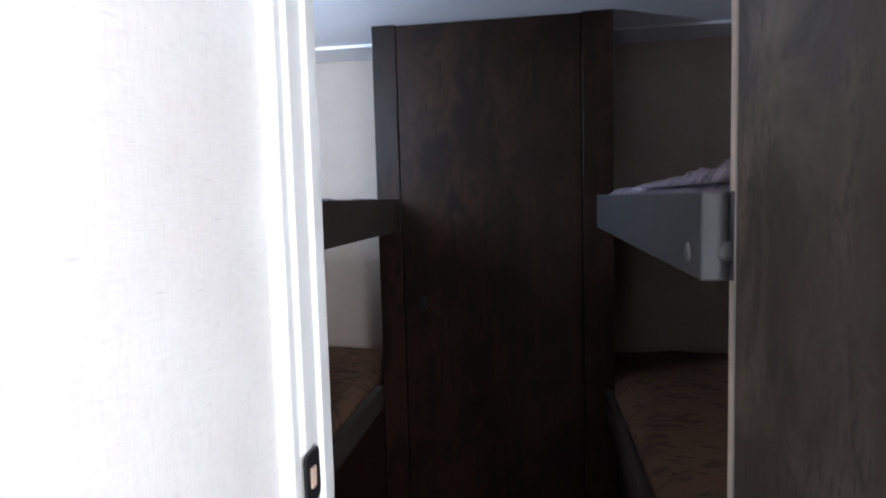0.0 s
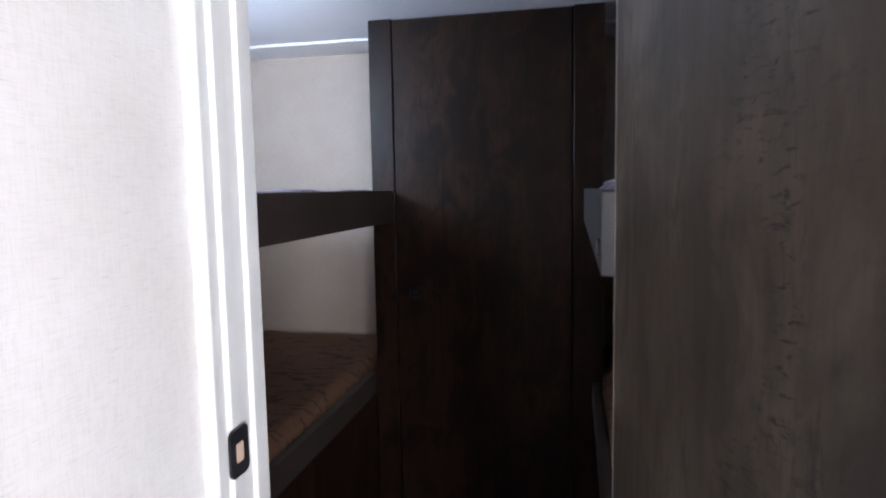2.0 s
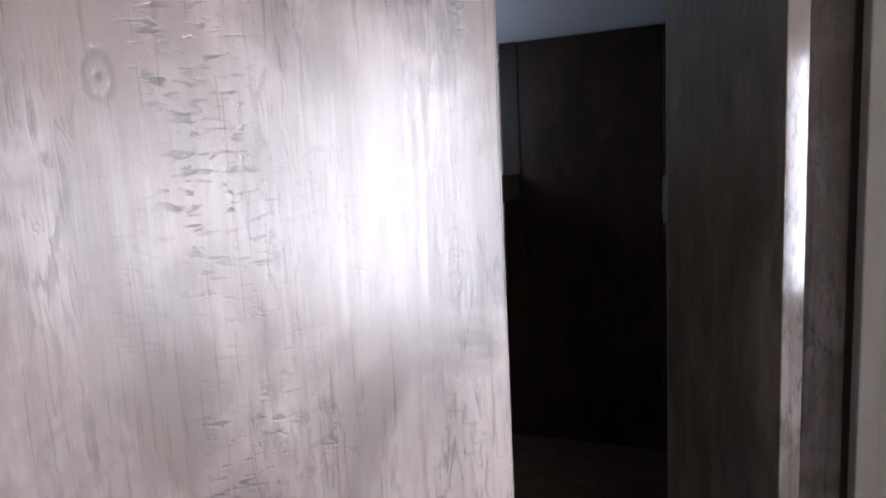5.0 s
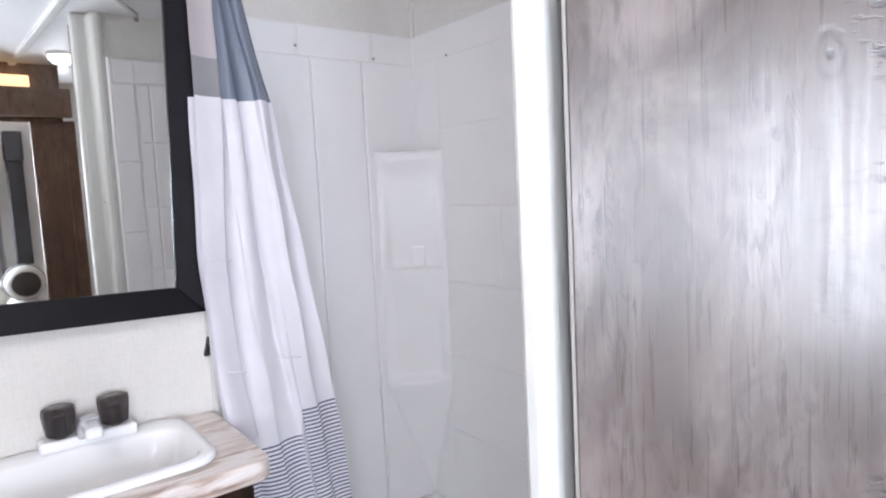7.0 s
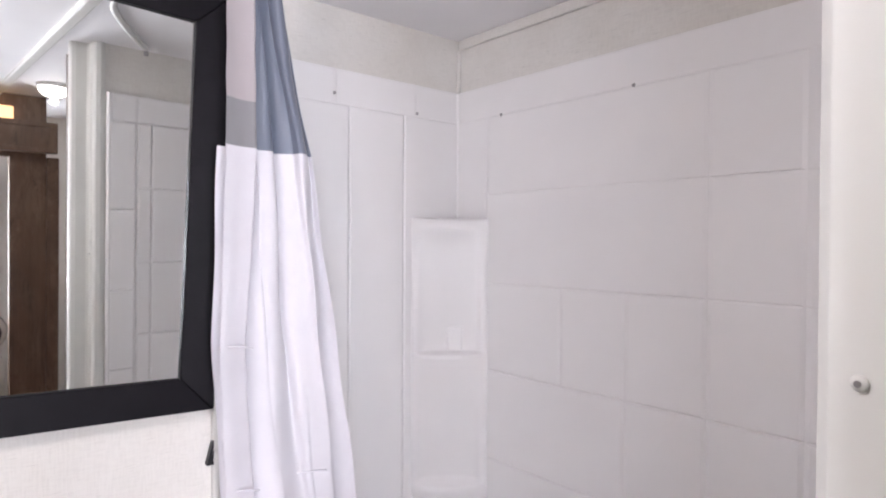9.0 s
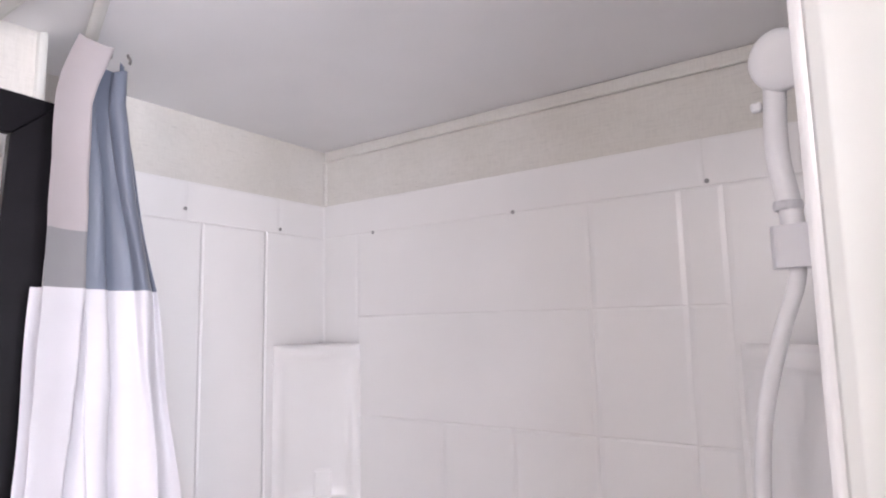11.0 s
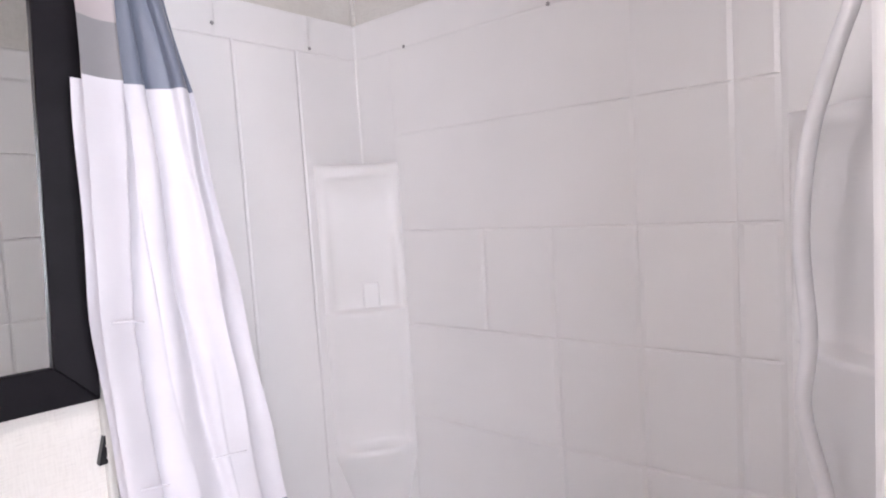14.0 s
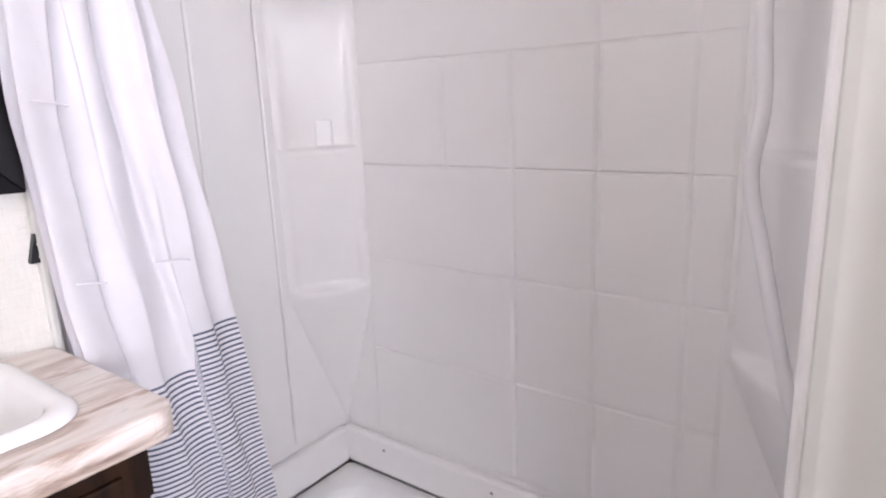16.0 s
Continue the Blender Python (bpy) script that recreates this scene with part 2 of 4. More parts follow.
M_PORC = plain("white_sink_plastic", (0.86, 0.86, 0.86), 0.15, vary=0.015, bump=0)
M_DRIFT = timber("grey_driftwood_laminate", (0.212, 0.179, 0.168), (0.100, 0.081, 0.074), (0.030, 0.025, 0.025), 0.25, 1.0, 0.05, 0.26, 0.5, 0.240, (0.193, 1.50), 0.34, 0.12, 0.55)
# the driftwood laminate again, darker and browner to hold the door's shade
M_DRIFT_SHADE = timber("shaded_driftwood_laminate", (0.092, 0.075, 0.060), (0.036, 0.029, 0.023), (0.011, 0.009, 0.007), 0.36, 1.0, 0.0, 0.03, 0.22, 0.30, (0.33, 1.62), 0.5, 0.0, 0.0, 13)
M_GLOSS = timber("glossy_grey_laminate", (0.245, 0.207, 0.194), (0.150, 0.125, 0.115), (0.05, 0.042, 0.04), 0.06, 0.3, 0.1, 0.03, 0.5)
M_BROWN = timber("dark_brown_wood_laminate", (0.033, 0.015, 0.008), (0.011, 0.0055, 0.0035), (0.005, 0.003, 0.0025), 0.32, 0.5, 0.0, 0.2, 0.22)
M_WALNUT = timber("walnut_panelling", (0.20, 0.125, 0.08), (0.13, 0.078, 0.05), (0.05, 0.03, 0.02), 0.4, 0.5)
M_EDGE = plain("dark_brown_edge_band", (0.045, 0.028, 0.027), 0.5)
M_EDGE_GREY = plain("grey_edge_band", (0.26, 0.24, 0.22), 0.5)
M_ESPRESSO = plain("espresso_frame_foil", (0.007, 0.006, 0.008), 0.5, vary=0.25, scale=16, bump=0.08, fine=90)
M_ESPRESSO.node_tree.nodes["Principled BSDF"].inputs["Specular IOR Level"].default_value = 0.12
M_BLACK = plain("black_plastic", (0.012, 0.012, 0.014), 0.35)
M_DARK_HOLE = plain("striker_hole", (0.55, 0.40, 0.30), 0.7)
M_STEEL = plain("steel_screw", (0.35, 0.34, 0.34), 0.35, 0.9)
M_KNOB = plain("dark_bronze_metal", (0.03, 0.026, 0.025), 0.28, 0.7)
M_MARBLE = marble("streaked_stone_laminate")
M_FLOOR = timber("dark_vinyl_plank", (0.16, 0.12, 0.09), (0.11, 0.08, 0.06), (0.04, 0.03, 0.025), 0.45, 0.4)
M_QUILT_TAN = quilt("tan_leaf_ticking", (0.17, 0.085, 0.044), (0.07, 0.035, 0.022), 7.5)
M_QUILT_LILAC = quilt("lilac_print_ticking", (0.24, 0.20, 0.24), (0.06, 0.05, 0.08), 15)
M_BUNKBOARD = plain("grey_bunk_board_foil", (0.050, 0.050, 0.053), 0.5, vary=0.12)
M_BUNKDARK = plain("brown_bunk_board_foil", (0.05, 0.036, 0.030), 0.55, vary=0.2)
M_PEG = plain("pale_grey_plastic_cap", (0.10, 0.10, 0.10), 0.35)
M_CLOTH_WHITE = cloth("white_curtain_cloth", (0.87, 0.85, 0.89))
M_CLOTH_BLUE = cloth("slate_blue_curtain_cloth", (0.20, 0.225, 0.29), 0.42)
M_CLOTH_BEIGE = cloth("pale_beige_curtain_cloth", (0.54, 0.49, 0.50))
M_CLOTH_GREY = cloth("mid_grey_curtain_cloth", (0.33, 0.325, 0.335))
M_CLOTH_NAVY = cloth("navy_stripe_cloth", (0.11, 0.125, 0.20))
M_SMOKE = clear("smoked_acrylic", (0.20, 0.17, 0.17), 0.06, 0.9)
M_FROST = clear("frosted_clear_plastic", (0.88, 0.88, 0.92), 0.25, 0.6)
M_HOSE = plain("white_hose_vinyl", (0.76, 0.75, 0.76), 0.3)
M_GREYPL = plain("pale_grey_plastic", (0.62, 0.61, 0.63), 0.32)
M_SOFA = plain("cream_upholstery", (0.62, 0.60, 0.56), 0.85, vary=0.1, bump=0.3, fine=300)
M_PILLOW = plain("charcoal_cushion_cloth", (0.07, 0.065, 0.065), 0.9, vary=0.3, bump=0.3, fine=300)
M_SHADE = plain("dark_grey_blind_board", (0.06, 0.06, 0.065), 0.7)
M_GLASS = clear("window_glass", (1, 1, 1), 0.0)
M_LAMP = glow("lit_lamp_dome", (1.0, 0.90, 0.78), 1.6)
M_LAMP_BRIGHT = glow("bright_lamp_dome", (1.0, 0.93, 0.85), 5.0)
M_COVE = glow("warm_cove_light", (1.0, 0.62, 0.30), 1.6)
M_SKY = glow("bright_daylight", (0.93, 0.97, 1.0), 1.3)
M_MIRROR, _n, _l, _b = nodes_of("silvered_mirror")
_b.inputs["Base Color"].default_value = (0.86, 0.88, 0.87, 1)
_b.inputs["Metallic"].default_value, _b.inputs["Roughness"].default_value = 1.0, 0.015


# ---- building helpers ----
def thing(name, label, category, at=(0, 0, 0), group="", kind=""):
    ob = new(name)
    ob.empty_display_size = 0.05
    ob.matrix_world = at if isinstance(at, Matrix) else Matrix.Translation(at)
    return tagged(ob, label, category, group, kind)


def part(name, bm, material, parent=None, label="", smooth=False):
    me = bpy.data.meshes.new(name)
    bmesh.ops.recalc_face_normals(bm, faces=bm.faces)
    if smooth:
        for f in bm.faces:
            f.smooth = True
    bm.to_mesh(me)
    bm.free()
    for mt in material if isinstance(material, (list, tuple)) else [material]:
        me.materials.append(mt)
    ob = new(name, me)
    if parent is not None:
        ob.parent = parent
    if label:
        ob["label"] = label
    return ob


def block(x0, x1, y0, y1, z0, z1, bev=0.0, seg=2, bm=None):
    fresh = bmesh.new()
    bmesh.ops.create_cube(fresh, size=1, matrix=Matrix.Translation(((x0 + x1) / 2, (y0 + y1) / 2, (z0 + z1) / 2)) @ Matrix.Diagonal((abs(x1 - x0), abs(y1 - y0), abs(z1 - z0), 1)))
    if bev:
        bmesh.ops.bevel(fresh, geom=fresh.edges[:], offset=bev, segments=seg, affect="EDGES", profile=0.5)
    return fresh


def structure(name, dims, material, bev=0.0, label=""):
    return tagged(part(name, block(*dims, bev), material), label, "", "", "structure")


def prism(outline, z0, z1, bev=0.0):
    """An upright prism over a closed outline of (x, y)."""
    bm = bmesh.new()
    lo = [bm.verts.new((x, y, z0)) for x, y in outline]
    hi = [bm.verts.new((x, y, z1)) for x, y in outline]
    k = len(outline)
    bm.faces.new(lo[::-1])
    bm.faces.new(hi)
    for i in range(k):
        bm.faces.new((lo[i], lo[(i + 1) % k], hi[(i + 1) % k], hi[i]))
    if bev:
        up = [e for e in bm.edges if abs(e.verts[0].co.z - e.verts[1].co.z) > 1e-6]
        bmesh.ops.bevel(bm, geom=up, offset=bev, segments=2, affect="EDGES", profile=0.5)
    return bm


def rrect(x0, x1, y0, y1, r, n=6):
    pts = []
    for cx, cy, a0 in ((x1 - r, y1 - r, 0), (x0 + r, y1 - r, 90), (x0 + r, y0 + r, 180), (x1 - r, y0 + r, 270)):
        for i in range(n + 1):
            a = radians(a0 + 90 * i / n)
            pts.append((cx + r * math.cos(a), cy + r * math.sin(a)))
    return pts


def loft(rings, cap_start=False, cap_end=False, closed=True):
    """Skin of rings of (x, y, z), all with as many points."""
    bm = bmesh.new()
    rows = [[bm.verts.new(p) for p in ring] for ring in rings]
    k = len(rows[0])
    for a, b in zip(rows, rows[1:]):
        for i in range(k if closed else k - 1):
            j = (i + 1) % k
            bm.faces.new((a[i], a[j], b[j], b[i]))
    if cap_start:
        bm.faces.new(rows[0][::-1])
    if cap_end:
        bm.faces.new(rows[-1])
    return bm


def turned(profile, n=20):
    """A body turned about z from (radius, z) pairs."""
    rings = [[(r * math.cos(2 * math.pi * i / n), r * math.sin(2 * math.pi * i / n), z) for i in range(n)] for r, z in profile]
    return loft(rings, True, True)


def tube(points, radius, n=10, sub=8):
    """A round tube along a smooth line through the points."""
    pts = [Vector(p) for p in points]
    line = []
    for i in range(len(pts) - 1):
        p0, p1, p2, p3 = pts[max(i - 1, 0)], pts[i], pts[i + 1], pts[min(i + 2, len(pts) - 1)]
        for s in range(sub):
            u = s / sub
            line.append(0.5 * ((2 * p1) + (p2 - p0) * u + (2 * p0 - 5 * p1 + 4 * p2 - p3) * u * u + (3 * p1 - p0 - 3 * p2 + p3) * u ** 3))
    line.append(pts[-1])
    rings, side = [], None
    for i, p in enumerate(line):
        d = (line[min(i + 1, len(line) - 1)] - line[max(i - 1, 0)]).normalized()
        side = (side - d * side.dot(d)).normalized() if side is not None else d.orthogonal().normalized()
        up = d.cross(side)
        rings.append([tuple(p + radius * (math.cos(2 * math.pi * k / n) * side + math.sin(2 * math.pi * k / n) * up)) for k in range(n)])
    return loft(rings, True, True)


def moved(bm, m):
    bmesh.ops.transform(bm, matrix=m, verts=bm.verts)
    return bm


# ---- plan: the corridor runs along y, the bathroom lies on its -x side, the bunk room at its +y end ----
C = 2.03            # ceiling
WX, WI = -0.295, -0.368   # corridor face and bathroom face of the dividing wall
SX, SY = -1.517, 0.228    # shower: moulded wall at the outer side, moulded back wall
VX = -1.37          # wall behind the wash basin

floor = structure("floor", (-1.65, 1.6, -3.3, 2.9, -0.06, 0), M_FLOOR, label="dark wood-look vinyl floor")
structure("ceiling", (-1.65, 1.6, -3.3, 2.9, C, C + 0.06), M_CEIL, label="plain white vinyl ceiling")
structure("wall_outer_west", (-1.60, -1.527, -3.2, 0.30, 0, C), M_PAPER, label="light linen-patterned outer wall")
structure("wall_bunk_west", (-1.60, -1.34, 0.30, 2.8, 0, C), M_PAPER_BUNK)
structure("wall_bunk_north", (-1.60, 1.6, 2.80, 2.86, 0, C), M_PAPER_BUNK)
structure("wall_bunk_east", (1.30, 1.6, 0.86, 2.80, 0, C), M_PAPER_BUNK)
structure("wall_shower_north", (-1.527, WI, 0.240, 0.29, 0, C), M_PAPER)
structure("wall_corridor_west", (WI, WX, -0.462, 0.74, 0, C), M_PAPER, label="light linen-patterned corridor wall")
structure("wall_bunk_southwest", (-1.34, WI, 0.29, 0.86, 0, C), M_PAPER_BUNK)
# unseen wall, given dark walnut to cut bounced light
structure("wall_corridor_southwest", (WI, WX, -3.2, -1.13, 0, C), M_WALNUT)
structure("wall_bath_south", (-1.527, WI, -1.85, -1.80, 0, C), M_PAPER)
structure("wall_vanity", (-1.527, VX, -1.80, -0.505, 0, C), M_PAPER, label="linen-patterned wall behind the wash basin")
# also unseen, and walnut for less bounce
structure("wall_south", (WX, 1.6, -3.3, -3.2, 0, C), M_WALNUT)
structure("wall_pantry", (0.640, 1.55, 0.74, 0.79, 0, C), M_PAPER, label="linen-patterned wall beside a wood panel")
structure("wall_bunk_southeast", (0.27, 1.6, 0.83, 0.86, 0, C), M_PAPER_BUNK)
# outer wall with the window opening
structure("wall_east_low", (1.50, 1.58, -3.2, 0.79, 0, 0.86), M_PAPER)
structure("wall_east_high", (1.50, 1.58, -3.2, 0.79, 1.75, C), M_PAPER)
structure("wall_east_side", (1.50, 1.58, -0.70, 0.79, 0.86, 1.75), M_PAPER)
structure("wall_east_far", (1.50, 1.58, -1.75, -1.65, 0.86, 1.75), M_PAPER)
structure("wall_east_corner", (1.50, 1.58, -3.2, -2.95, 0.86, 1.75), M_PAPER)
# unseen partition, added to keep window daylight off the pantry wall
structure("wall_pantry_shade", (0.85, 0.89, -0.08, 0.74, 0, C), M_PAPER)
structure("ceiling_panel_bunk", (-1.34, 1.30, 2.57, 2.80, C - 0.012, C + 0.001), M_CEIL, 0.004)

# mouldings
structure("trim_ceiling_shower", (SX, WI, 0.230, 0.2405, C - 0.028, C - 0.001), M_PAPER, 0.003)
structure("trim_corner_shower", (-1.5275, -1.516, 0.231, 0.2405, 1.884, C - 0.03), M_PAPER, 0.003)
# supposed hinge-side jamb, unseen; added to keep daylight off the bunk's end board
structure("trim_bunk_door_hinge", (0.275, 0.398, 0.760, 0.790, 0, C), M_TRIM)
structure("trim_pantry_edge", (0.614, 0.655, 0.726, 0.792, 0, C), M_PAPER, 0.004)
structure("trim_vanity_end", (-1.40, -1.358, -0.507, -0.494, 0, C), M_TRIM, 0.004)
structure("trim_ceiling_batten", (-1.36, 0.84, -0.595, -0.562, C - 0.016, C + 0.002), M_TRIM, 0.006)

# ---- door frame of the bunk room: ribbed vinyl casing with the striker ----
casing = [(-0.300, 0.735), (-0.280, 0.735), (-0.276, 0.740), (-0.276, 0.748), (-0.282, 0.752), (-0.282, 0.772), (-0.275, 0.776), (-0.275, 0.800), (-0.279, 0.804), (-0.279, 0.830), (-0.272, 0.834), (-0.272, 0.868), (-0.280, 0.876), (-0.388, 0.876), (-0.388, 0.741), (-0.300, 0.741)]
tagged(part("trim_bunk_door", prism(casing, 0, C, 0.0012), M_TRIM), "white ribbed vinyl door casing", "", "", "structure")
striker = thing("door_striker", "black metal strike plate on the white door casing", "strike plate", (-0.2735, 0.784, 1.018))
bm = prism(rrect(-0.024, 0.024, -0.035, 0.035, 0.011), 0, 0.004, 0)
moved(bm, Matrix.Rotation(radians(90), 4, "Y") @ Matrix.Rotation(radians(90), 4, "Z"))
part("plate", bm, M_BLACK, striker)
bm = prism(rrect(-0.010, 0.007, -0.014, 0.014, 0.003), 0.003, 0.0055, 0)
moved(bm, Matrix.Rotation(radians(90), 4, "Y") @ Matrix.Rotation(radians(90), 4, "Z"))
part("latch_hole", bm, M_DARK_HOLE, striker, "bare wood showing in the latch hole")

# ---- door frame of the bathroom ----
jamb = [(-0.285, -0.514), (-0.290, -0.526), (-0.300, -0.531), (-0.312, -0.531), (-0.320, -0.526), (-0.323, -0.515), (-0.323, -0.486), (-0.328, -0.480), (-0.366, -0.478), (-0.374, -0.472), (-0.376, -0.460), (-0.374, -0.447), (-0.369, -0.447), (-0.3685, -0.462), (-0.296, -0.462), (-0.294, -0.468), (-0.286, -0.474)]
tagged(part("trim_bath_door", prism(jamb, 0, C, 0.001), M_TRIM), "white rounded vinyl door jamb", "", "", "structure")
structure("trim_bath_door_far", (-0.372, -0.283, -1.132, -1.112, 0, C), M_TRIM, 0.004)
bumper = thing("jamb_screw", "white-capped screw in the door jamb", "screw", pose(-0.348, -0.4795, 1.386, 90, 0, 0))
part("cap", turned([(0.0045, 0.0), (0.0052, 0.002), (0.004, 0.0045), (0.0015, 0.0055)], 14), M_TRIM, bumper, smooth=True)
part("recess", turned([(0.0022, 0.0054), (0.0022, 0.0062)], 10), M_STEEL, bumper)


# ---- doors ----
def slab_door(name, m, width, height, label, face, end):
    d = thing(name, label, "door", m)
    part("panel", block(0, width, 0.002, 0.030, 0.02, height, 0.0012, 1), face, d)
    part("edge_band", block(-0.0035, 0.0, 0.016, 0.031, 0.02, height), M_EDGE, d, "dark brown edge band")
    part("edge_band", block(-0.0030, 0.0, 0.002, 0.016, 0.02, height), M_EDGE_GREY, d, "grey edge band")
    part("edge_band", block(width, width + 0.0012, 0.003, 0.030, 0.02, height), end, d)
    for z in (0.25, 1.0, 1.72):
        part("hinge", block(-0.012, -0.0036, 0.022, 0.034, z, z + 0.07, 0.002), M_EDGE, d)
    return d


slab_door("bathroom_door", pose(-0.256, -0.528, 0, 0, 0, 41.8), 0.505, 2.0, "open grey driftwood-laminate door beside the shower", M_DRIFT, M_DRIFT)
# same laminate as the bathroom door, with shade put into its face colour
slab_door("bunk_room_door", pose(0.238, 0.735, 0, 0, 0, -73.6), 0.557, 2.0, "open grey driftwood-laminate bunk room door coloured dark for shade", M_DRIFT_SHADE, M_GLOSS)

# panel beside the bunk room door, standing a little ajar
pan = thing("closet_door", "glossy grey wood closet door standing ajar", "door", pose(0.40, 0.772, 0, 0, 0, 8.0))
part("panel", block(0, 0.205, 0.0, 0.022, 0.02, 2.0, 0.0015, 1), M_GLOSS, pan)
part("edge_strip", block(0.205, 0.225, -0.004, 0.022, 0.02, 2.0, 0.002, 1), M_EDGE, pan, "dark brown edge strip")
# dark strip standing in for the shade inside the gap
structure("trim_gap_shade", (0.627, 0.70, 0.794, 0.828, 0, C), M_EDGE, 0.0)

# ---- shower ----
def tile_mesh(w, h, d=0.0010, b=0.0070, up=0.0050, low=0.0012):
    """A raised panel w x h on the xz plane, standing out along -y with sloping edges."""
    me = bpy.data.meshes.new("tile_panel")
    v = [(0, 0, 0), (w, 0, 0), (w, 0, h), (0, 0, h), (b, -d, low), (w - b, -d, low), (w - b, -d, h - up), (b, -d, h - up)]
    me.from_pydata(v, [], [(4, 5, 6, 7), (0, 1, 5, 4), (1, 2, 6, 5), (2, 3, 7, 6), (3, 0, 4, 7)])
    me.materials.append(M_ACRYL)
    return me


def tiles(parent, m, cols, rows, gap, gx=0.0006, d=0.0010, b=0.009):
    """Raised panels between the given lines across and up; m lays x along the wall and -y out of it."""
    for (a, q) in zip(cols, cols[1:]):
        for (c, e) in zip(rows, rows[1:]):
            ob = new("tile_panel", tile_mesh(q - a - gx, e - c - gap, d, b))
            ob.parent = parent
            ob.matrix_world = m @ Matrix.Translation((a + gx / 2, -0.0027, c + gap / 2))


ROWS_Z = [0.425, 0.662, 0.900, 1.132, 1.362, 1.595, 1.798]
surround = thing("shower_surround", "glossy white moulded shower wall with shallow tile pattern", "shower wall", (SX, SY, 0.30))
inv = Matrix.Translation((-SX, -SY, -0.30))
back = part("back_panel", moved(block(SX - 0.002, WI - 0.010, SY + 0.0045, SY + 0.0115, 0.30, 1.882, 0.002), inv), M_ACRYL, surround)
side = part("side_panel", moved(block(SX - 0.0095, SX - 0.0045, -0.44, SY + 0.004, 0.30, 1.882, 0.002), inv), M_ACRYL, surround)
head = part("side_panel", moved(block(WI - 0.012, WI - 0.003, -0.432, SY + 0.004, 0.30, 1.882, 0.002), inv), M_ACRYL, surround)
bpy.context.view_layer.update()
M_BACK = Matrix.Translation((0, SY + 0.0045, 0))
M_SIDE = Matrix.Translation((SX - 0.0045, 0, 0)) @ Matrix.Rotation(radians(90), 4, "Z")
M_HEAD = Matrix.Translation((WI - 0.012, 0, 0)) @ Matrix.Rotation(radians(-90), 4, "Z")
tiles(back, M_BACK, [-1.400, -0.797, -0.625, -0.556], ROWS_Z[4:], 0.0004, 0.0004, 0.0013)
tiles(back, M_BACK, [-1.400, -1.150, -0.977, -0.797, -0.625, -0.556], ROWS_Z[3:5], 0.0006, 0.0004, 0.0022)
tiles(back, M_BACK, [-1.400, -0.977, -0.797, -0.625, -0.556], ROWS_Z[:4], 0.0010, 0.0002, 0.0032)
tiles(back, M_BACK, [SX - 0.002, -0.585, WI - 0.012], [1.798, 1.882], 0.0002, 0.0016)
tiles(back, M_BACK, [SX + 0.10, WI - 0.10], [0.305, 0.425], 0.004)
tiles(back, M_BACK, [SX - 0.002, -1.400], [0.425, 1.798], 0.0002)
tiles(back, M_BACK, [-0.556, WI - 0.012], [0.425, 1.798], 0.0002)
tiles(side, M_SIDE, [-0.438, -0.122, 0.043], [0.425, 1.798], 0.0002, 0.0030, 0.0024, 0.0034)
tiles(side, M_SIDE, [-0.438, -0.157, 0.084, SY + 0.004], [1.798, 1.882], 0.0002, 0.0016)
tiles(side, M_SIDE, [0.043, SY + 0.004], [0.425, 1.798], 0.0002, 0.0030, 0.0024, 0.0034)
tiles(head, M_HEAD, [-0.05, 0.12, 0.313, 0.357], ROWS_Z, 0.003, 0.003, 0.0022, 0.004)
tiles(head, M_HEAD, [0.360, 0.436], [0.425, 0.777, 1.027, 1.276, 1.525, 1.798], 0.003, 0.002, 0.0022, 0.004)
tiles(head, M_HEAD, [-SY + 0.004, 0.355, 0.43], [1.798, 1.882], 0.005)
lip = [(WI - 0.0175, -0.438), (WI - 0.013, -0.444), (WI - 0.006, -0.4445), (WI - 0.002, -0.440), (WI - 0.003, -0.424), (WI - 0.014, -0.424)]
part("edge_lip", moved(prism(lip, 0.30, 1.882, 0.002), inv), M_ACRYL, surround)
part("foot_ledge", moved(block(SX - 0.002, WI - 0.012, SY - 0.022, SY + 0.006, 0.3022, 0.408, 0.012, 3), inv), M_ACRYL, surround, smooth=False)
part("foot_ledge", moved(block(SX - 0.006, SX + 0.020, -0.43, SY - 0.02, 0.3022, 0.408, 0.010, 3), inv), M_ACRYL, surround)
for x, y, z, rz in ((SX, -0.164, 1.822, 90), (SX, 0.084, 1.806, 90), (-1.347, SY, 1.797, 0), (-0.959, SY, 1.799, 0), (-0.580, SY, 1.806, 0), (-1.365, SY - 0.022, 0.378, 0), (-1.03, SY - 0.022, 0.378, 0)):
    s = part("screw", turned([(0.0042, 0), (0.0042, 0.0012), (0.002, 0.0022)], 10), M_STEEL, surround, "small steel screw head")
    s.matrix_world = Matrix.Translation((x, y, z)) @ Matrix.Rotation(radians(rz), 4, "Z") @ Matrix.Rotation(radians(90), 4, "X") @ Matrix.Translation((0, 0, 0.0005))


def cove(cx, cy, sx, r=0.007, n=6):
    """A rounded inside corner between two moulded walls."""
    pts = [(cx + sx * (r - r * math.sin(math.pi / 2 * i / n)), cy - (r - r * math.cos(math.pi / 2 * i / n))) for i in range(n + 1)]
    ob = part("corner_cove", loft([[(x, y, z) for x, y in pts] for z in (0.40, 1.10, 1.880)], closed=False), M_ACRYL, surround, smooth=True)
    ob.matrix_world = Matrix.Identity(4)


cove(SX - 0.0005, SY + 0.0005, 1)
cove(WI - 0.0130, SY + 0.0005, -1)


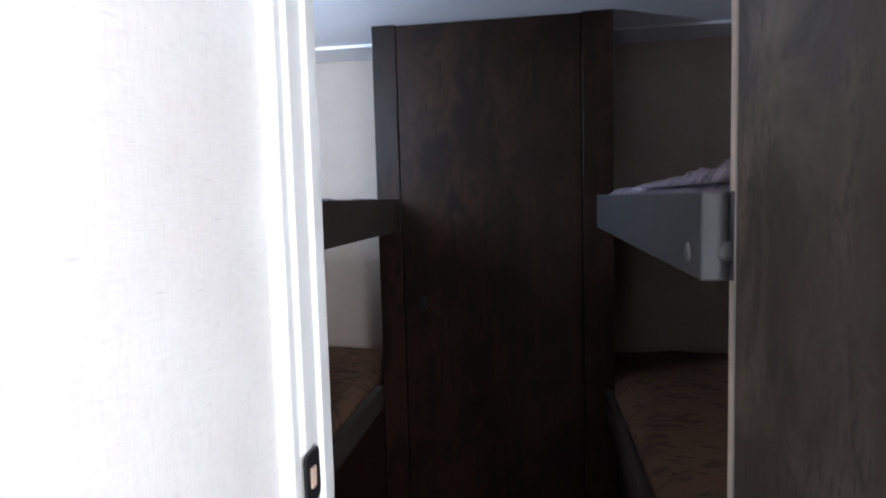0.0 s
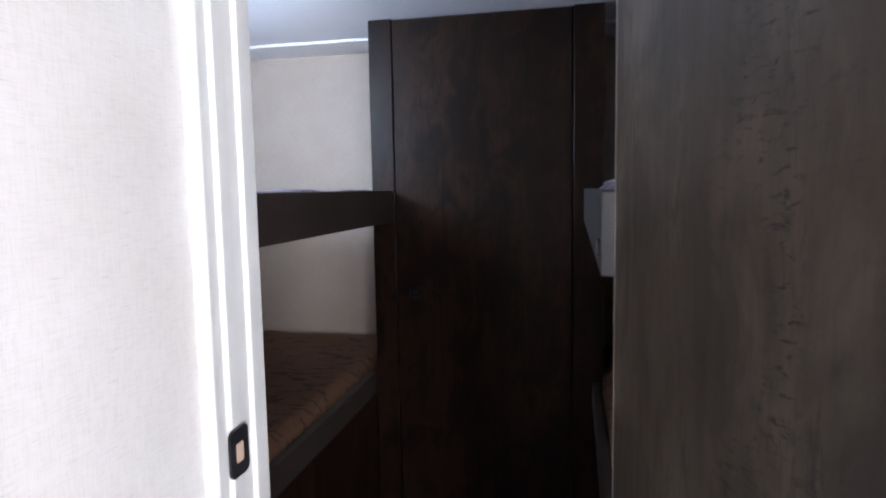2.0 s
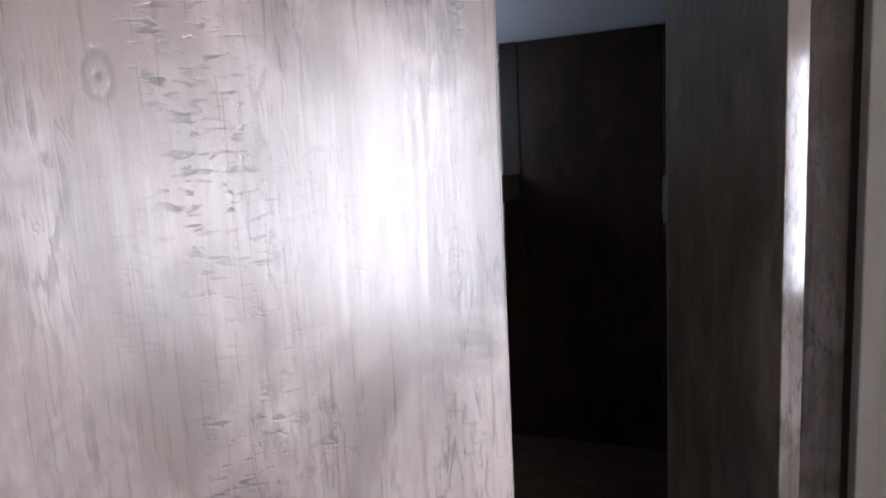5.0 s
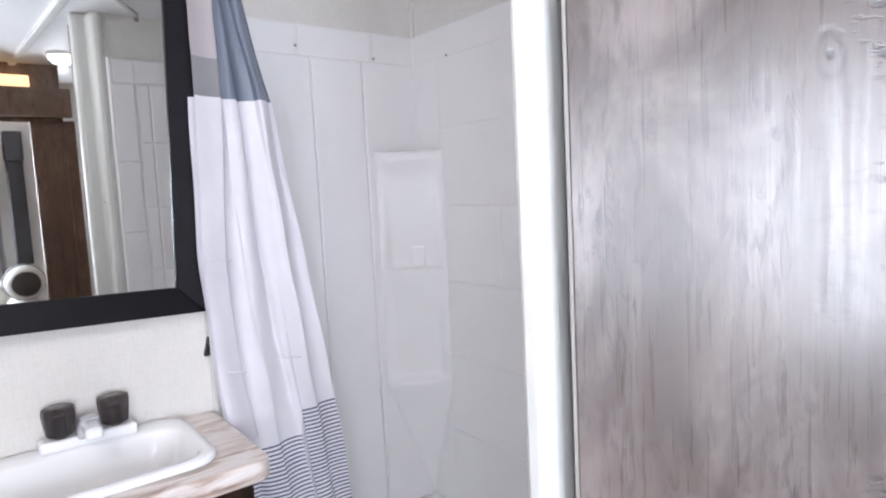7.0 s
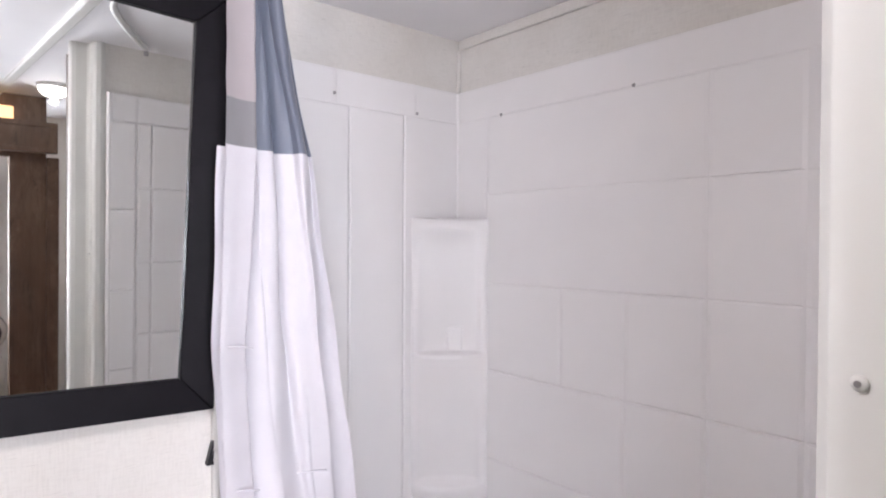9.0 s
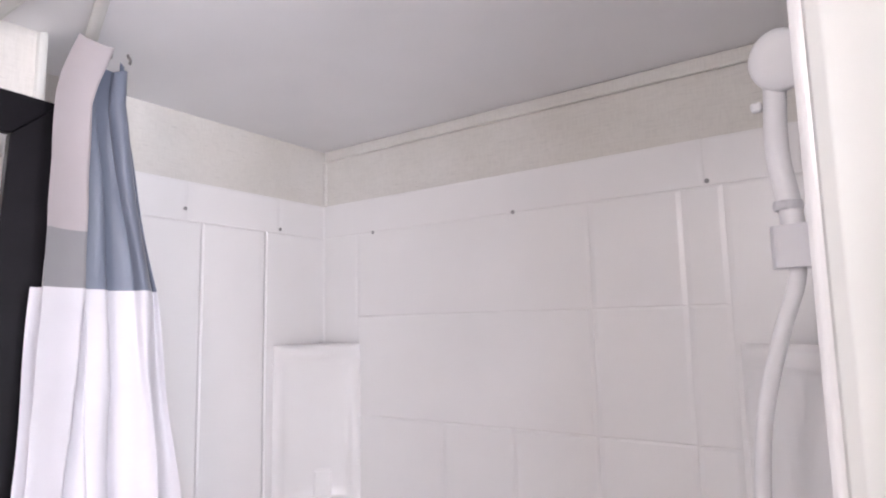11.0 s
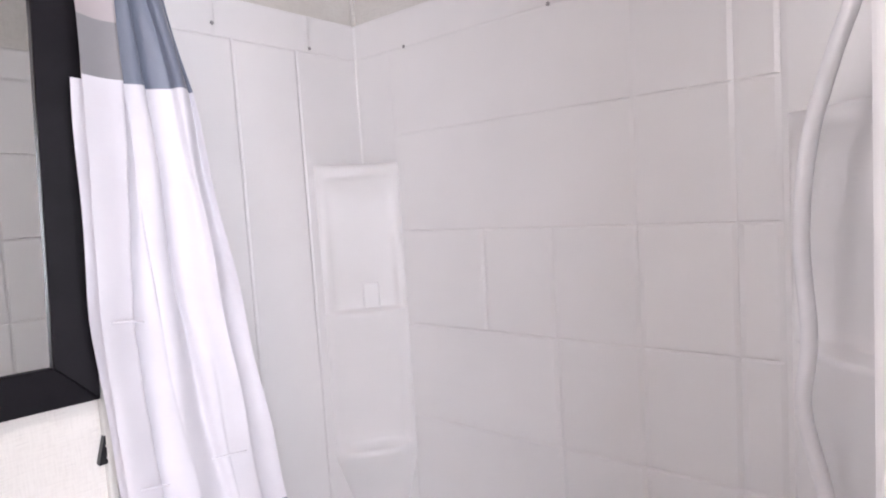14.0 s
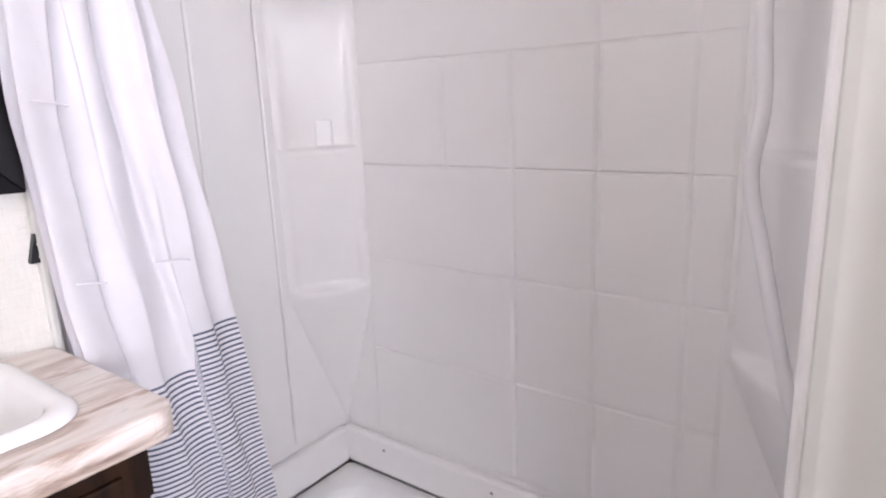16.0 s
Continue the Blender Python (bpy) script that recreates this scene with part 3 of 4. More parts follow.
def corner_shelves(name, corner, ax, ay, la, lb, lip=True):
    """A moulded corner column: a recessed pocket, an open shelf and a tapering foot."""
    n = 28
    prof = [(1.531, 1.0, 1.0), (1.530, 0.5, 1.0), (1.527, 0.12, 1.0), (1.520, 0.0, 1.0), (1.503, 0.0, 1.0), (1.497, 0.10, 1.0), (1.490, 0.32, 1.0), (1.44, 0.42, 1.0), (1.36, 0.52, 1.0), (1.28, 0.66, 1.0), (1.20, 0.78, 1.0), (1.180, 0.80, 1.0), (1.175, 0.70, 1.0), (1.1725, 0.10, 1.0), (1.169, 0.0, 1.0), (1.158, 0.0, 1.0),
            (1.12, 0.10, 1.0), (1.05, 0.26, 1.0), (0.97, 0.44, 1.0), (0.89, 0.62, 1.0), (0.845, 0.72, 1.0), (0.832, 0.70, 1.0), (0.828, 0.10, 1.0), (0.824, 0.0, 1.0), (0.810, 0.0, 1.0), (0.795, 0.02, 0.97), (0.70, 0.02, 0.74), (0.60, 0.02, 0.48), (0.50, 0.02, 0.22), (0.43, 0.02, 0.04)]
    if not lip:
        soft = {1.497: 0.06, 1.490: 0.16, 1.44: 0.27, 1.36: 0.44, 1.28: 0.62}
        prof = [(z, soft.get(z, r), w) for z, r, w in prof]
    rings = []
    cx, cy = corner
    for z, r, w in prof:
        ring = []
        for i in range(n + 1):
            s = i / n
            ch = (la * w * (1 - s), lb * w * s)
            a = s * math.pi / 2
            kx, ky = la * w * (1 - math.sin(a)), lb * w * (1 - math.cos(a))
            e = min(1.0, max(0.0, min(s, 1 - s) / 0.14 - 0.35))
            e = e * e * (3 - 2 * e) if r < 0.9 else 1.0
            seat = (-0.004 + 0.008 * math.sin(math.pi * s) ** 0.5) * max(w, 0.3)
            bulge = 0.010 * w * math.sin(math.pi * s) * (1 - r)
            u = ch[0] * (1 - r * e) + kx * r * e + bulge + seat
            v = ch[1] * (1 - r * e) + ky * r * e + bulge + seat
            ring.append((cx + ax[0] * u + ay[0] * v, cy + ax[1] * u + ay[1] * v, z))
        rings.append(ring)
    ob = part(name, loft(rings, closed=False), M_ACRYL, surround, smooth=True)
    ob.matrix_world = Matrix.Identity(4)
    d = Vector((ax[0] + ay[0], ax[1] + ay[1], 0)).normalized()
    t = Vector((-d.y, d.x, 0))
    at = Vector((cx, cy, 0)) + d * 0.075
    bm = block(-0.021, 0.021, -0.012, 0.002, 1.176, 1.240, 0.006, 3)
    dish = part("soap_rest", bm, M_ACRYL, surround)
    dish.matrix_world = Matrix.Translation(at) @ Matrix.Rotation(math.atan2(t.y, t.x), 4, "Z")


corner_shelves("corner_shelf", (SX, SY), (0, -1), (1, 0), 0.165, 0.128, False)
corner_shelves("corner_shelf", (WI - 0.016, SY), (0, -1), (-1, 0), 0.165, 0.168, False)

tub = thing("bathtub", "white plastic bathtub under the moulded shower wall", "bathtub", (-0.96, -0.10, 0))
X0, X1, Y0, Y1 = SX + 0.016, WI - 0.014, -0.45, SY - 0.016
ring = lambda g, r, z: [(x, y, z) for x, y in rrect(X0 + g, X1 - g, Y0 + g, Y1 - g, r, 8)]
part("shell", moved(loft([ring(0, 0.02, 0.0), ring(0, 0.02, 0.288), ring(0.0015, 0.02, 0.2995), ring(0.004, 0.02, 0.3012), ring(0.055, 0.09, 0.3012), ring(0.063, 0.09, 0.296), ring(0.070, 0.09, 0.27), ring(0.10, 0.10, 0.12), ring(0.14, 0.10, 0.085)], False, True), Matrix.Translation((0.96, 0.10, 0))), M_TUB, tub, smooth=True)
part("drain", moved(turned([(0.028, 0.084), (0.028, 0.088), (0.02, 0.089)], 18), Matrix.Translation((0.33, 0, 0))), M_STEEL, tub)

shower = thing("hand_shower", "white hand shower with hose in a wall bracket", "shower head", (WI - 0.012, -0.10, 1.66))
o = Matrix.Translation((-(WI - 0.012), 0.10, -1.66))
hx = -0.424
part("bracket", moved(prism([(WI - 0.012, -0.128), (WI - 0.012, -0.072), (hx - 0.020, -0.082), (hx - 0.026, -0.10), (hx - 0.020, -0.118)], 1.625, 1.672, 0.004), o), M_GREYPL, shower, "pale grey plastic bracket")
part("handle", moved(tube([(hx, -0.10, 1.648), (hx - 0.004, -0.10, 1.70), (hx - 0.011, -0.10, 1.76), (hx - 0.008, -0.098, 1.835)], 0.0125, 14), o), M_HOSE, shower, smooth=True)
part("collar", moved(moved(turned([(0.0145, 0), (0.0155, 0.003), (0.0155, 0.007), (0.0145, 0.010)], 16), Matrix.Translation((hx - 0.005, -0.10, 1.690))), o), M_GREYPL, shower)
hd = turned([(0.012, -0.012), (0.024, -0.006), (0.033, 0.004), (0.035, 0.016), (0.031, 0.022), (0.018, 0.024)], 24)
part("spray_head", moved(moved(hd, Matrix.Translation((-0.418, -0.105, 1.861)) @ Vector((-0.25, -0.93, -0.27)).to_track_quat("Z", "Y").to_matrix().to_4x4()), o), M_HOSE, shower, smooth=True)
part("button", moved(block(hx - 0.034, hx - 0.022, -0.106, -0.094, 1.808, 1.819, 0.003), o), M_HOSE, shower)
part("wall_elbow", moved(block(WI - 0.040, WI - 0.012, -0.115, -0.075, 1.79, 1.835, 0.006), o), M_GREYPL, shower, "square wall mount behind the handset")
part("hose", moved(tube([(hx, -0.10, 1.650), (hx - 0.003, -0.10, 1.61), (-0.447, -0.10, 1.55), (-0.470, -0.10, 1.46), (-0.478, -0.10, 1.36), (-0.472, -0.10, 1.25), (-0.479, -0.10, 1.17), (-0.462, -0.10, 1.09), (-0.440, -0.10, 0.99), (-0.420, -0.10, 0.91), (-0.404, -0.10, 0.87)], 0.0088, 12), o), M_HOSE, shower, smooth=True)


# ---- shower curtain ----
def lerp_table(t, z):
    for (z0, v0), (z1, v1) in zip(t, t[1:]):
        if z0 >= z >= z1:
            k = (z0 - z) / (z0 - z1)
            return v0 + (v1 - v0) * k
    return t[-1][1] if z < t[-1][0] else t[0][1]


LEFT = [(2.01, -0.485), (1.92, -0.514), (1.63, -0.517), (1.28, -0.529), (0.95, -0.515), (0.60, -0.49), (0.33, -0.46)]
RIGHT = [(2.01, -0.392), (1.93, -0.392), (1.83, -0.370), (1.634, -0.324), (1.27, -0.272), (0.885, -0.221), (0.507, -0.183), (0.33, -0.165)]


def hem(u):
    """How much lower the print sits on the near folds than on the far one."""
    return 0.0 if u > 0.68 else -0.062 * min(1, (0.68 - u) / 0.04)


def fold(u, z):
    depth = 0.012 + 0.006 * math.sin(min(1, max(0, (1.99 - z) / 1.2)) * math.pi) - (0.004 if z < 0.9 else 0)
    x = -1.312 + depth * (math.sin(u * 17.0 + 0.9 + 0.5 * math.sin(z * 2.1)) + (0.40 if z > 1.3 else 0.40 * max(0.1, (z - 0.75) / 0.55)) * math.sin(u * 37 + 2.2 + (1.9 - z) * 0.8))
    x += 0.022 * (1 if u < 0.68 else 0) * min(1, max(0, (1.2 - z) / 0.5)) + 0.004 * math.sin(z * 23 + u * 9)
    return x


def drape(name, z_of, u0, u1, material, parent, nu=90):
    """A band of the curtain between two print lines, z_of giving the band's edges for a place u across."""
    rings = []
    for i in range(nu + 1):
        u = u0 + (u1 - u0) * i / nu
        za, zb = z_of(u)
        steps = max(2, int(abs(za - zb) / 0.03))
        rings.append((u, za, zb, steps))
    steps = max(r[3] for r in rings)
    grid = []
    for k in range(steps + 1):
        row = []
        for u, za, zb, _ in rings:
            z = za + (zb - za) * k / steps
            l, r = lerp_table(LEFT, z), lerp_table(RIGHT, z)
            row.append((fold(u, z), l + (r - l) * u + 0.006 * math.sin(u * 31 + z * 3), z))
        grid.append(row)
    return part(name, loft(grid, closed=False), material, parent, smooth=True)


curtain = thing("shower_curtain", "white shower curtain with slate-blue top and navy-striped hem", "curtain", (-1.31, -0.40, 0.30))
curtain_parts = []
top = lambda u: 2.006 - 0.03 * abs(math.sin(u * 6.5)) * (0.3 + u)
curtain_parts.append(drape("blue_band", lambda u: (top(u), 1.634), 0.30, 1, M_CLOTH_BLUE, curtain))
curtain_parts.append(drape("white_panel", lambda u: (1.634, 0.890 + hem(u)), 0.0, 1, M_CLOTH_WHITE, curtain, 120))
pitch = 0.0102
for i in range(54):
    a = 0.890 - i * pitch
    if a < 0.36:
        break
    curtain_parts.append(drape("stripe", lambda u, a=a: (a + hem(u), a - 0.0042 + hem(u)), 0, 1, M_CLOTH_NAVY, curtain, 90))
    curtain_parts.append(drape("stripe", lambda u, a=a: (a - 0.0042 + hem(u), a - pitch + hem(u)), 0, 1, M_CLOTH_WHITE, curtain, 90))


def flap(name, za, zb, material):
    """The turned-over leading edge of the curtain, hanging in front of the rest."""
    grid = []
    steps = max(2, int((za - zb) / 0.03))
    for k in range(steps + 1):
        z = za + (zb - za) * k / steps
        l = lerp_table(LEFT, z) - 0.002
        w = 0.062 + 0.004 * math.sin(z * 9)
        drop = 0.05 * max(0, (1.0 - z) / 0.15) if z < 1.0 else 0
        row = []
        for i in range(15):
            s = i / 14
            row.append((-1.268 + 0.010 * math.sin(s * 3.1 + z * 1.7) - 0.012 * s * s + 0.0015 * math.sin(z * 60 + s * 4) - (0.03 if s == 1 else 0), l + drop * 0.3 + w * min(1, s * 1.03) * (1 - 0.0 * drop), z))
        grid.append(row)
    return part(name, loft(grid, closed=False), material, curtain, smooth=True)


curtain_parts.append(flap("flap_top", 2.004, 1.716, M_CLOTH_BEIGE))
curtain_parts.append(flap("flap_band", 1.716, 1.634, M_CLOTH_GREY))
curtain_parts.append(flap("flap_white", 1.634, 0.862, M_CLOTH_WHITE))
for p, (y0, y1, z0) in zip(("crease", "crease", "crease"), ((-0.515, -0.470, 1.283), (-0.50, -0.458, 1.03), (-0.385, -0.325, 1.035))):
    x = -1.2625 if y0 < -0.45 else -1.262
    curtain_parts.append(part(p, tube([(x - 0.004, y0, z0 + 0.004), (x + 0.001, (y0 + y1) / 2, z0 + 0.002), (x - 0.003, y1, z0 - 0.004)], 0.0016, 6, 5), M_CLOTH_WHITE, curtain, smooth=True))
for p in curtain_parts:
    p.matrix_world = Matrix.Identity(4)

track = thing("curtain_track", "white plastic curtain track curved along the ceiling", "curtain track", (-0.95, -0.46, C))
part("rail", moved(tube([(x, y, C - 0.009) for x, y in ((-1.36, -0.435), (-1.25, -0.475), (-1.10, -0.522), (-0.95, -0.545), (-0.79, -0.532), (-0.62, -0.455), (-0.435, -0.350))], 0.009, 8), Matrix.Translation((0.95, 0.46, -C))), M_TRIM, track, smooth=True)
part("end_stop", moved(turned([(0.007, -0.03), (0.007, -0.016), (0.004, -0.012)], 10), Matrix.Translation((0.515, 0.11, 0))), M_STEEL, track)
for y in (-0.475, -0.43, -0.40):
    h = tagged(part("curtain_hook", tube([(-1.305, y, C - 0.018), (-1.303, y, C - 0.022), (-1.300, y + 0.002, C - 0.027), (-1.306, y + 0.004, C - 0.032)], 0.0022, 6, 5), M_STEEL), "small metal hook between curtain and ceiling track", "hook", "curtain hooks")

# ---- wash basin ----
mirror = thing("wall_mirror", "rectangular wall mirror in a wide espresso frame", "mirror", (VX, -0.84, 1.54))
a0, a1, b0, b1, fw = -1.175, -0.497, 1.176, 1.925, 0.058


def rail_piece(p, q, r, s):
    """One mitred side of the frame, thicker at its outer edge; corners given as (y, z) going out, out, in, in."""
    bm = bmesh.new()
    outer = [bm.verts.new((VX + 0.001, *c)) for c in (p, q, r, s)]
    front = [bm.verts.new((VX + d, *c)) for c, d in ((p, 0.030), (q, 0.030), (r, 0.020), (s, 0.020))]
    for f in ((0, 1, 2, 3),):
        bm.faces.new([outer[i] for i in f][::-1])
        bm.faces.new([front[i] for i in f])
    for i in range(4):
        j = (i + 1) % 4
        bm.faces.new((outer[i], outer[j], front[j], front[i]))
    bmesh.ops.bevel(bm, geom=bm.edges[:], offset=0.0015, segments=1, affect="EDGES")
    return moved(bm, Matrix.Translation((-VX, 0.84, -1.54)))


for p, q, r, s in (((a0, b0), (a1, b0), (a1 - fw, b0 + fw), (a0 + fw, b0 + fw)), ((a1, b0), (a1, b1), (a1 - fw, b1 - fw), (a1 - fw, b0 + fw)), ((a1, b1), (a0, b1), (a0 + fw, b1 - fw), (a1 - fw, b1 - fw)), ((a0, b1), (a0, b0), (a0 + fw, b0 + fw), (a0 + fw, b1 - fw))):
    part("frame_side", rail_piece(p, q, r, s), M_ESPRESSO, mirror)
part("mirror_glass", moved(block(VX + 0.004, VX + 0.012, a0 + fw - 0.004, a1 - fw + 0.004, b0 + fw - 0.004, b1 - fw + 0.004), Matrix.Translation((-VX, 0.84, -1.54))), M_MIRROR, mirror, "silvered glass")
# it hangs slightly askew, its top leaning out from the wall
mirror.matrix_world = pose(VX + 0.009, -0.84, 1.54, -2.2, 1.08, 1.25)

cabinet = thing("vanity_cabinet", "dark wood vanity cabinet under the stone-look top", "cabinet", (-1.20, -0.9, 0))
o = Matrix.Translation((1.20, 0.9, 0))
part("body", moved(block(VX + 0.002, -1.065, -1.28, -0.535, 0.09, 0.80, 0.002), o), M_BROWN, cabinet)
for y0, y1 in ((-1.28, -1.262), (-0.553, -0.535)):
    part("side_rail", moved(block(VX + 0.002, -1.066, y0, y1, 0.80, 0.883), o), M_BROWN, cabinet)
part("kick", moved(block(VX + 0.002, -1.11, -1.26, -0.55, 0.0, 0.09), o), M_BROWN, cabinet)
for y0, y1 in ((-1.245, -0.91), (-0.905, -0.57)):
    d = part("door", moved(block(-1.065, -1.047, y0, y1, 0.12, 0.845, 0.003), o), M_BROWN, cabinet)
    part("handle", moved(tube([(-1.046, (y0 + y1) / 2 - 0.05, 0.80), (-1.026, (y0 + y1) / 2 - 0.03, 0.80), (-1.026, (y0 + y1) / 2 + 0.03, 0.80), (-1.046, (y0 + y1) / 2 + 0.05, 0.80)], 0.004, 8, 4), o), M_KNOB, d)
part("face_frame", moved(block(-1.078, -1.055, -1.28, -0.535, 0.80, 0.884, 0.001), o), M_BROWN, cabinet)

wtop = thing("countertop", "cream and tan streaked stone-look countertop with rounded corner", "countertop", (-1.20, -0.9, 0.885))
o = Matrix.Translation((1.20, 0.9, -0.885))
out = lambda g, z: [(x, y, z) for x, y in rrect(VX + 0.001 + g, -1.012 - g, -1.30 + g, -0.508 - g, 0.030, 8)]
inn = lambda g, z: [(x, y, z) for x, y in rrect(-1.345 - g, -1.085 + g, -1.03 - g, -0.605 + g, 0.05, 8)]
part("slab", moved(loft([inn(0, 0.885), out(0.003, 0.885), out(0, 0.889), out(0, 0.920), out(0.001, 0.9235), out(0.004, 0.925), inn(0, 0.925), inn(0, 0.885)]), o), M_MARBLE, wtop)

part("edge_band", moved(block(-1.0135, -1.0105, -1.27, -0.542, 0.8885, 0.9215, 0.0008, 1), o), M_MARBLE, wtop)

sink = thing("wash_basin", "white plastic drop-in wash basin set into the countertop", "sink", (-1.20, -0.82, 0.926))
o = Matrix.Translation((1.20, 0.82, -0.926))


def basin_ring(x0, x1, y0, y1, r, z):
    return [(x, y, z) for x, y in rrect(x0, x1, y0, y1, r, 8)]


part("bowl", moved(loft([basin_ring(-1.364, -1.066, -1.050, -0.580, 0.06, 0.926), basin_ring(-1.364, -1.066, -1.050, -0.580, 0.06, 0.931), basin_ring(-1.361, -1.070, -1.046, -0.584, 0.06, 0.937), basin_ring(-1.352, -1.080, -1.036, -0.594, 0.055, 0.939), basin_ring(-1.300, -1.086, -1.030, -0.604, 0.050, 0.938), basin_ring(-1.294, -1.092, -1.024, -0.610, 0.048, 0.932), basin_ring(-1.288, -1.098, -1.016, -0.618, 0.045, 0.900), basin_ring(-1.270, -1.115, -0.995, -0.640, 0.045, 0.838), basin_ring(-1.245, -1.140, -0.96, -0.675, 0.040, 0.815)], False, True), o), M_PORC, sink, smooth=True)
part("drain", moved(turned([(0.02, 0.8155), (0.02, 0.818), (0.012, 0.819)], 16), Matrix.Translation((-1.19, -0.82, 0)) @ Matrix.Identity(4)), M_STEEL, sink).matrix_world = Matrix.Identity(4)

tap = thing("faucet", "white plastic faucet with two smoked acrylic knobs", "faucet", (-1.328, -0.767, 0.938))
o = Matrix.Translation((1.328, 0.767, -0.938))
part("base", moved(block(-1.350, -1.303, -0.855, -0.680, 0.938, 0.962, 0.009, 3), o), M_PORC, tap, smooth=False)
part("spout", moved(loft([[(x, y, z) for x, y in rrect(-1.335 + dx, -1.300 + dx, -0.790 + ty, -0.744 - ty, 0.010, 4)] for dx, ty, z in ((0, 0, 0.955), (0.002, 0.001, 0.975), (0.012, 0.004, 0.992), (0.030, 0.006, 1.000), (0.034, 0.009, 1.003))], True, True), o), M_FROST, tap, "frosted clear plastic spout")
part("spout_arm", moved(block(-1.320, -1.235, -0.783, -0.751, 0.968, 0.992, 0.008, 3), o), M_PORC, tap)
for y in (-0.815, -0.718):
    k = part("knob", moved(loft([[(-1.325 + r * math.cos(a * math.pi / 6), y + r * math.sin(a * math.pi / 6), z) for a in range(12)] for r, z in ((0.020, 0.966), (0.026, 0.970), (0.0295, 1.000), (0.0305, 1.014), (0.029, 1.023), (0.021, 1.026))], True, True), o), M_SMOKE, tap, "smoked acrylic knob")
    part("stem", moved(moved(turned([(0.012, 0.958), (0.012, 0.972), (0.008, 1.008)], 12), Matrix.Translation((-1.325, y, 0))), o), M_KNOB, k)

plate = thing("wall_hook_plate", "small black tapered wall plate with two white screws", "wall plate", (VX, -0.502, 1.079))
taper = prism([(-0.005, 0.022), (0.010, 0.022), (0.016, -0.023), (-0.017, -0.023)][::-1], 0.0005, 0.011, 0.002)
part("plate", moved(taper, Matrix(((0, 0, 1, 0), (1, 0, 0, 0), (0, 1, 0, 0), (0, 0, 0, 1)))), M_BLACK, plate)
for z in (0.005, -0.014):
    part("screw", moved(turned([(0.003, 0), (0.0025, 0.0015)], 10), Matrix.Translation((0.011, -0.002, z)) @ Matrix.Rotation(radians(90), 4, "Y")), M_TRIM, plate)


def dome(name, x, y, label, k=0.72):
    d = thing(name, label, "ceiling lamp", (x, y, C))
    part("base", turned([(0.085 * k, 0), (0.088 * k, -0.012), (0.080 * k, -0.016)], 28), M_TRIM, d)
    part("dome", turned([(0.078 * k, -0.016), (0.074 * k, -0.030), (0.055 * k, -0.046), (0.025 * k, -0.054), (0.004, -0.056)], 28), M_LAMP_BRIGHT, d, "lit white dome", True)
    for p in d.children:
        p.visible_shadow = False
    return d


dome("ceiling_lamp", 0.465, -0.43, "lit round white ceiling lamp in the corridor")
# unseen lamp, added as a fitting for the bathroom fill light
bl = thing("ceiling_lamp", "unseen flush ceiling lamp added to light the bathroom", "ceiling lamp", (-0.52, -1.32, C))
part("rim", turned([(0.130, 0), (0.130, -0.020), (0.120, -0.024), (0.118, -0.012)], 40), M_TRIM, bl)
part("diffuser", turned([(0.1175, -0.013), (0.114, -0.034), (0.08, -0.039), (0.004, -0.040)], 40), M_LAMP, bl, "lit white disc", True)

# ---- bunk room ----
ward = thing("wardrobe", "tall dark brown wood wardrobe with one closed door", "wardrobe", (-0.14, 2.31, 0))
o = Matrix.Translation((0.14, -2.31, 0))
part("body", moved(block(-0.573, 0.300, 2.330, 2.795, 0.0, C - 0.003), o), M_BROWN, ward)
part("stile", moved(block(-0.573, -0.483, 2.308, 2.330, 0.0, C - 0.004, 0.0025), o), M_BROWN, ward)
part("stile", moved(block(0.193, 0.300, 2.308, 2.330, 0.0, C - 0.004, 0.0025), o), M_BROWN, ward)
part("kick_rail", moved(block(-0.482, 0.192, 2.312, 2.330, 0.0, 0.09, 0.002), o), M_BROWN, ward)
d = part("door", moved(block(-0.477, 0.187, 2.306, 2.328, 0.095, C - 0.010, 0.0025), o), M_BROWN, ward)
k = part("knob", moved(moved(turned([(0.010, 0), (0.010, 0.012), (0.021, 0.018), (0.024, 0.030), (0.018, 0.040), (0.006, 0.043)], 18), Matrix.Translation((-0.400, 2.306, 0.995)) @ Matrix.Rotation(radians(90), 4, "X")), o), M_KNOB, d, "dark bronze knob", True)


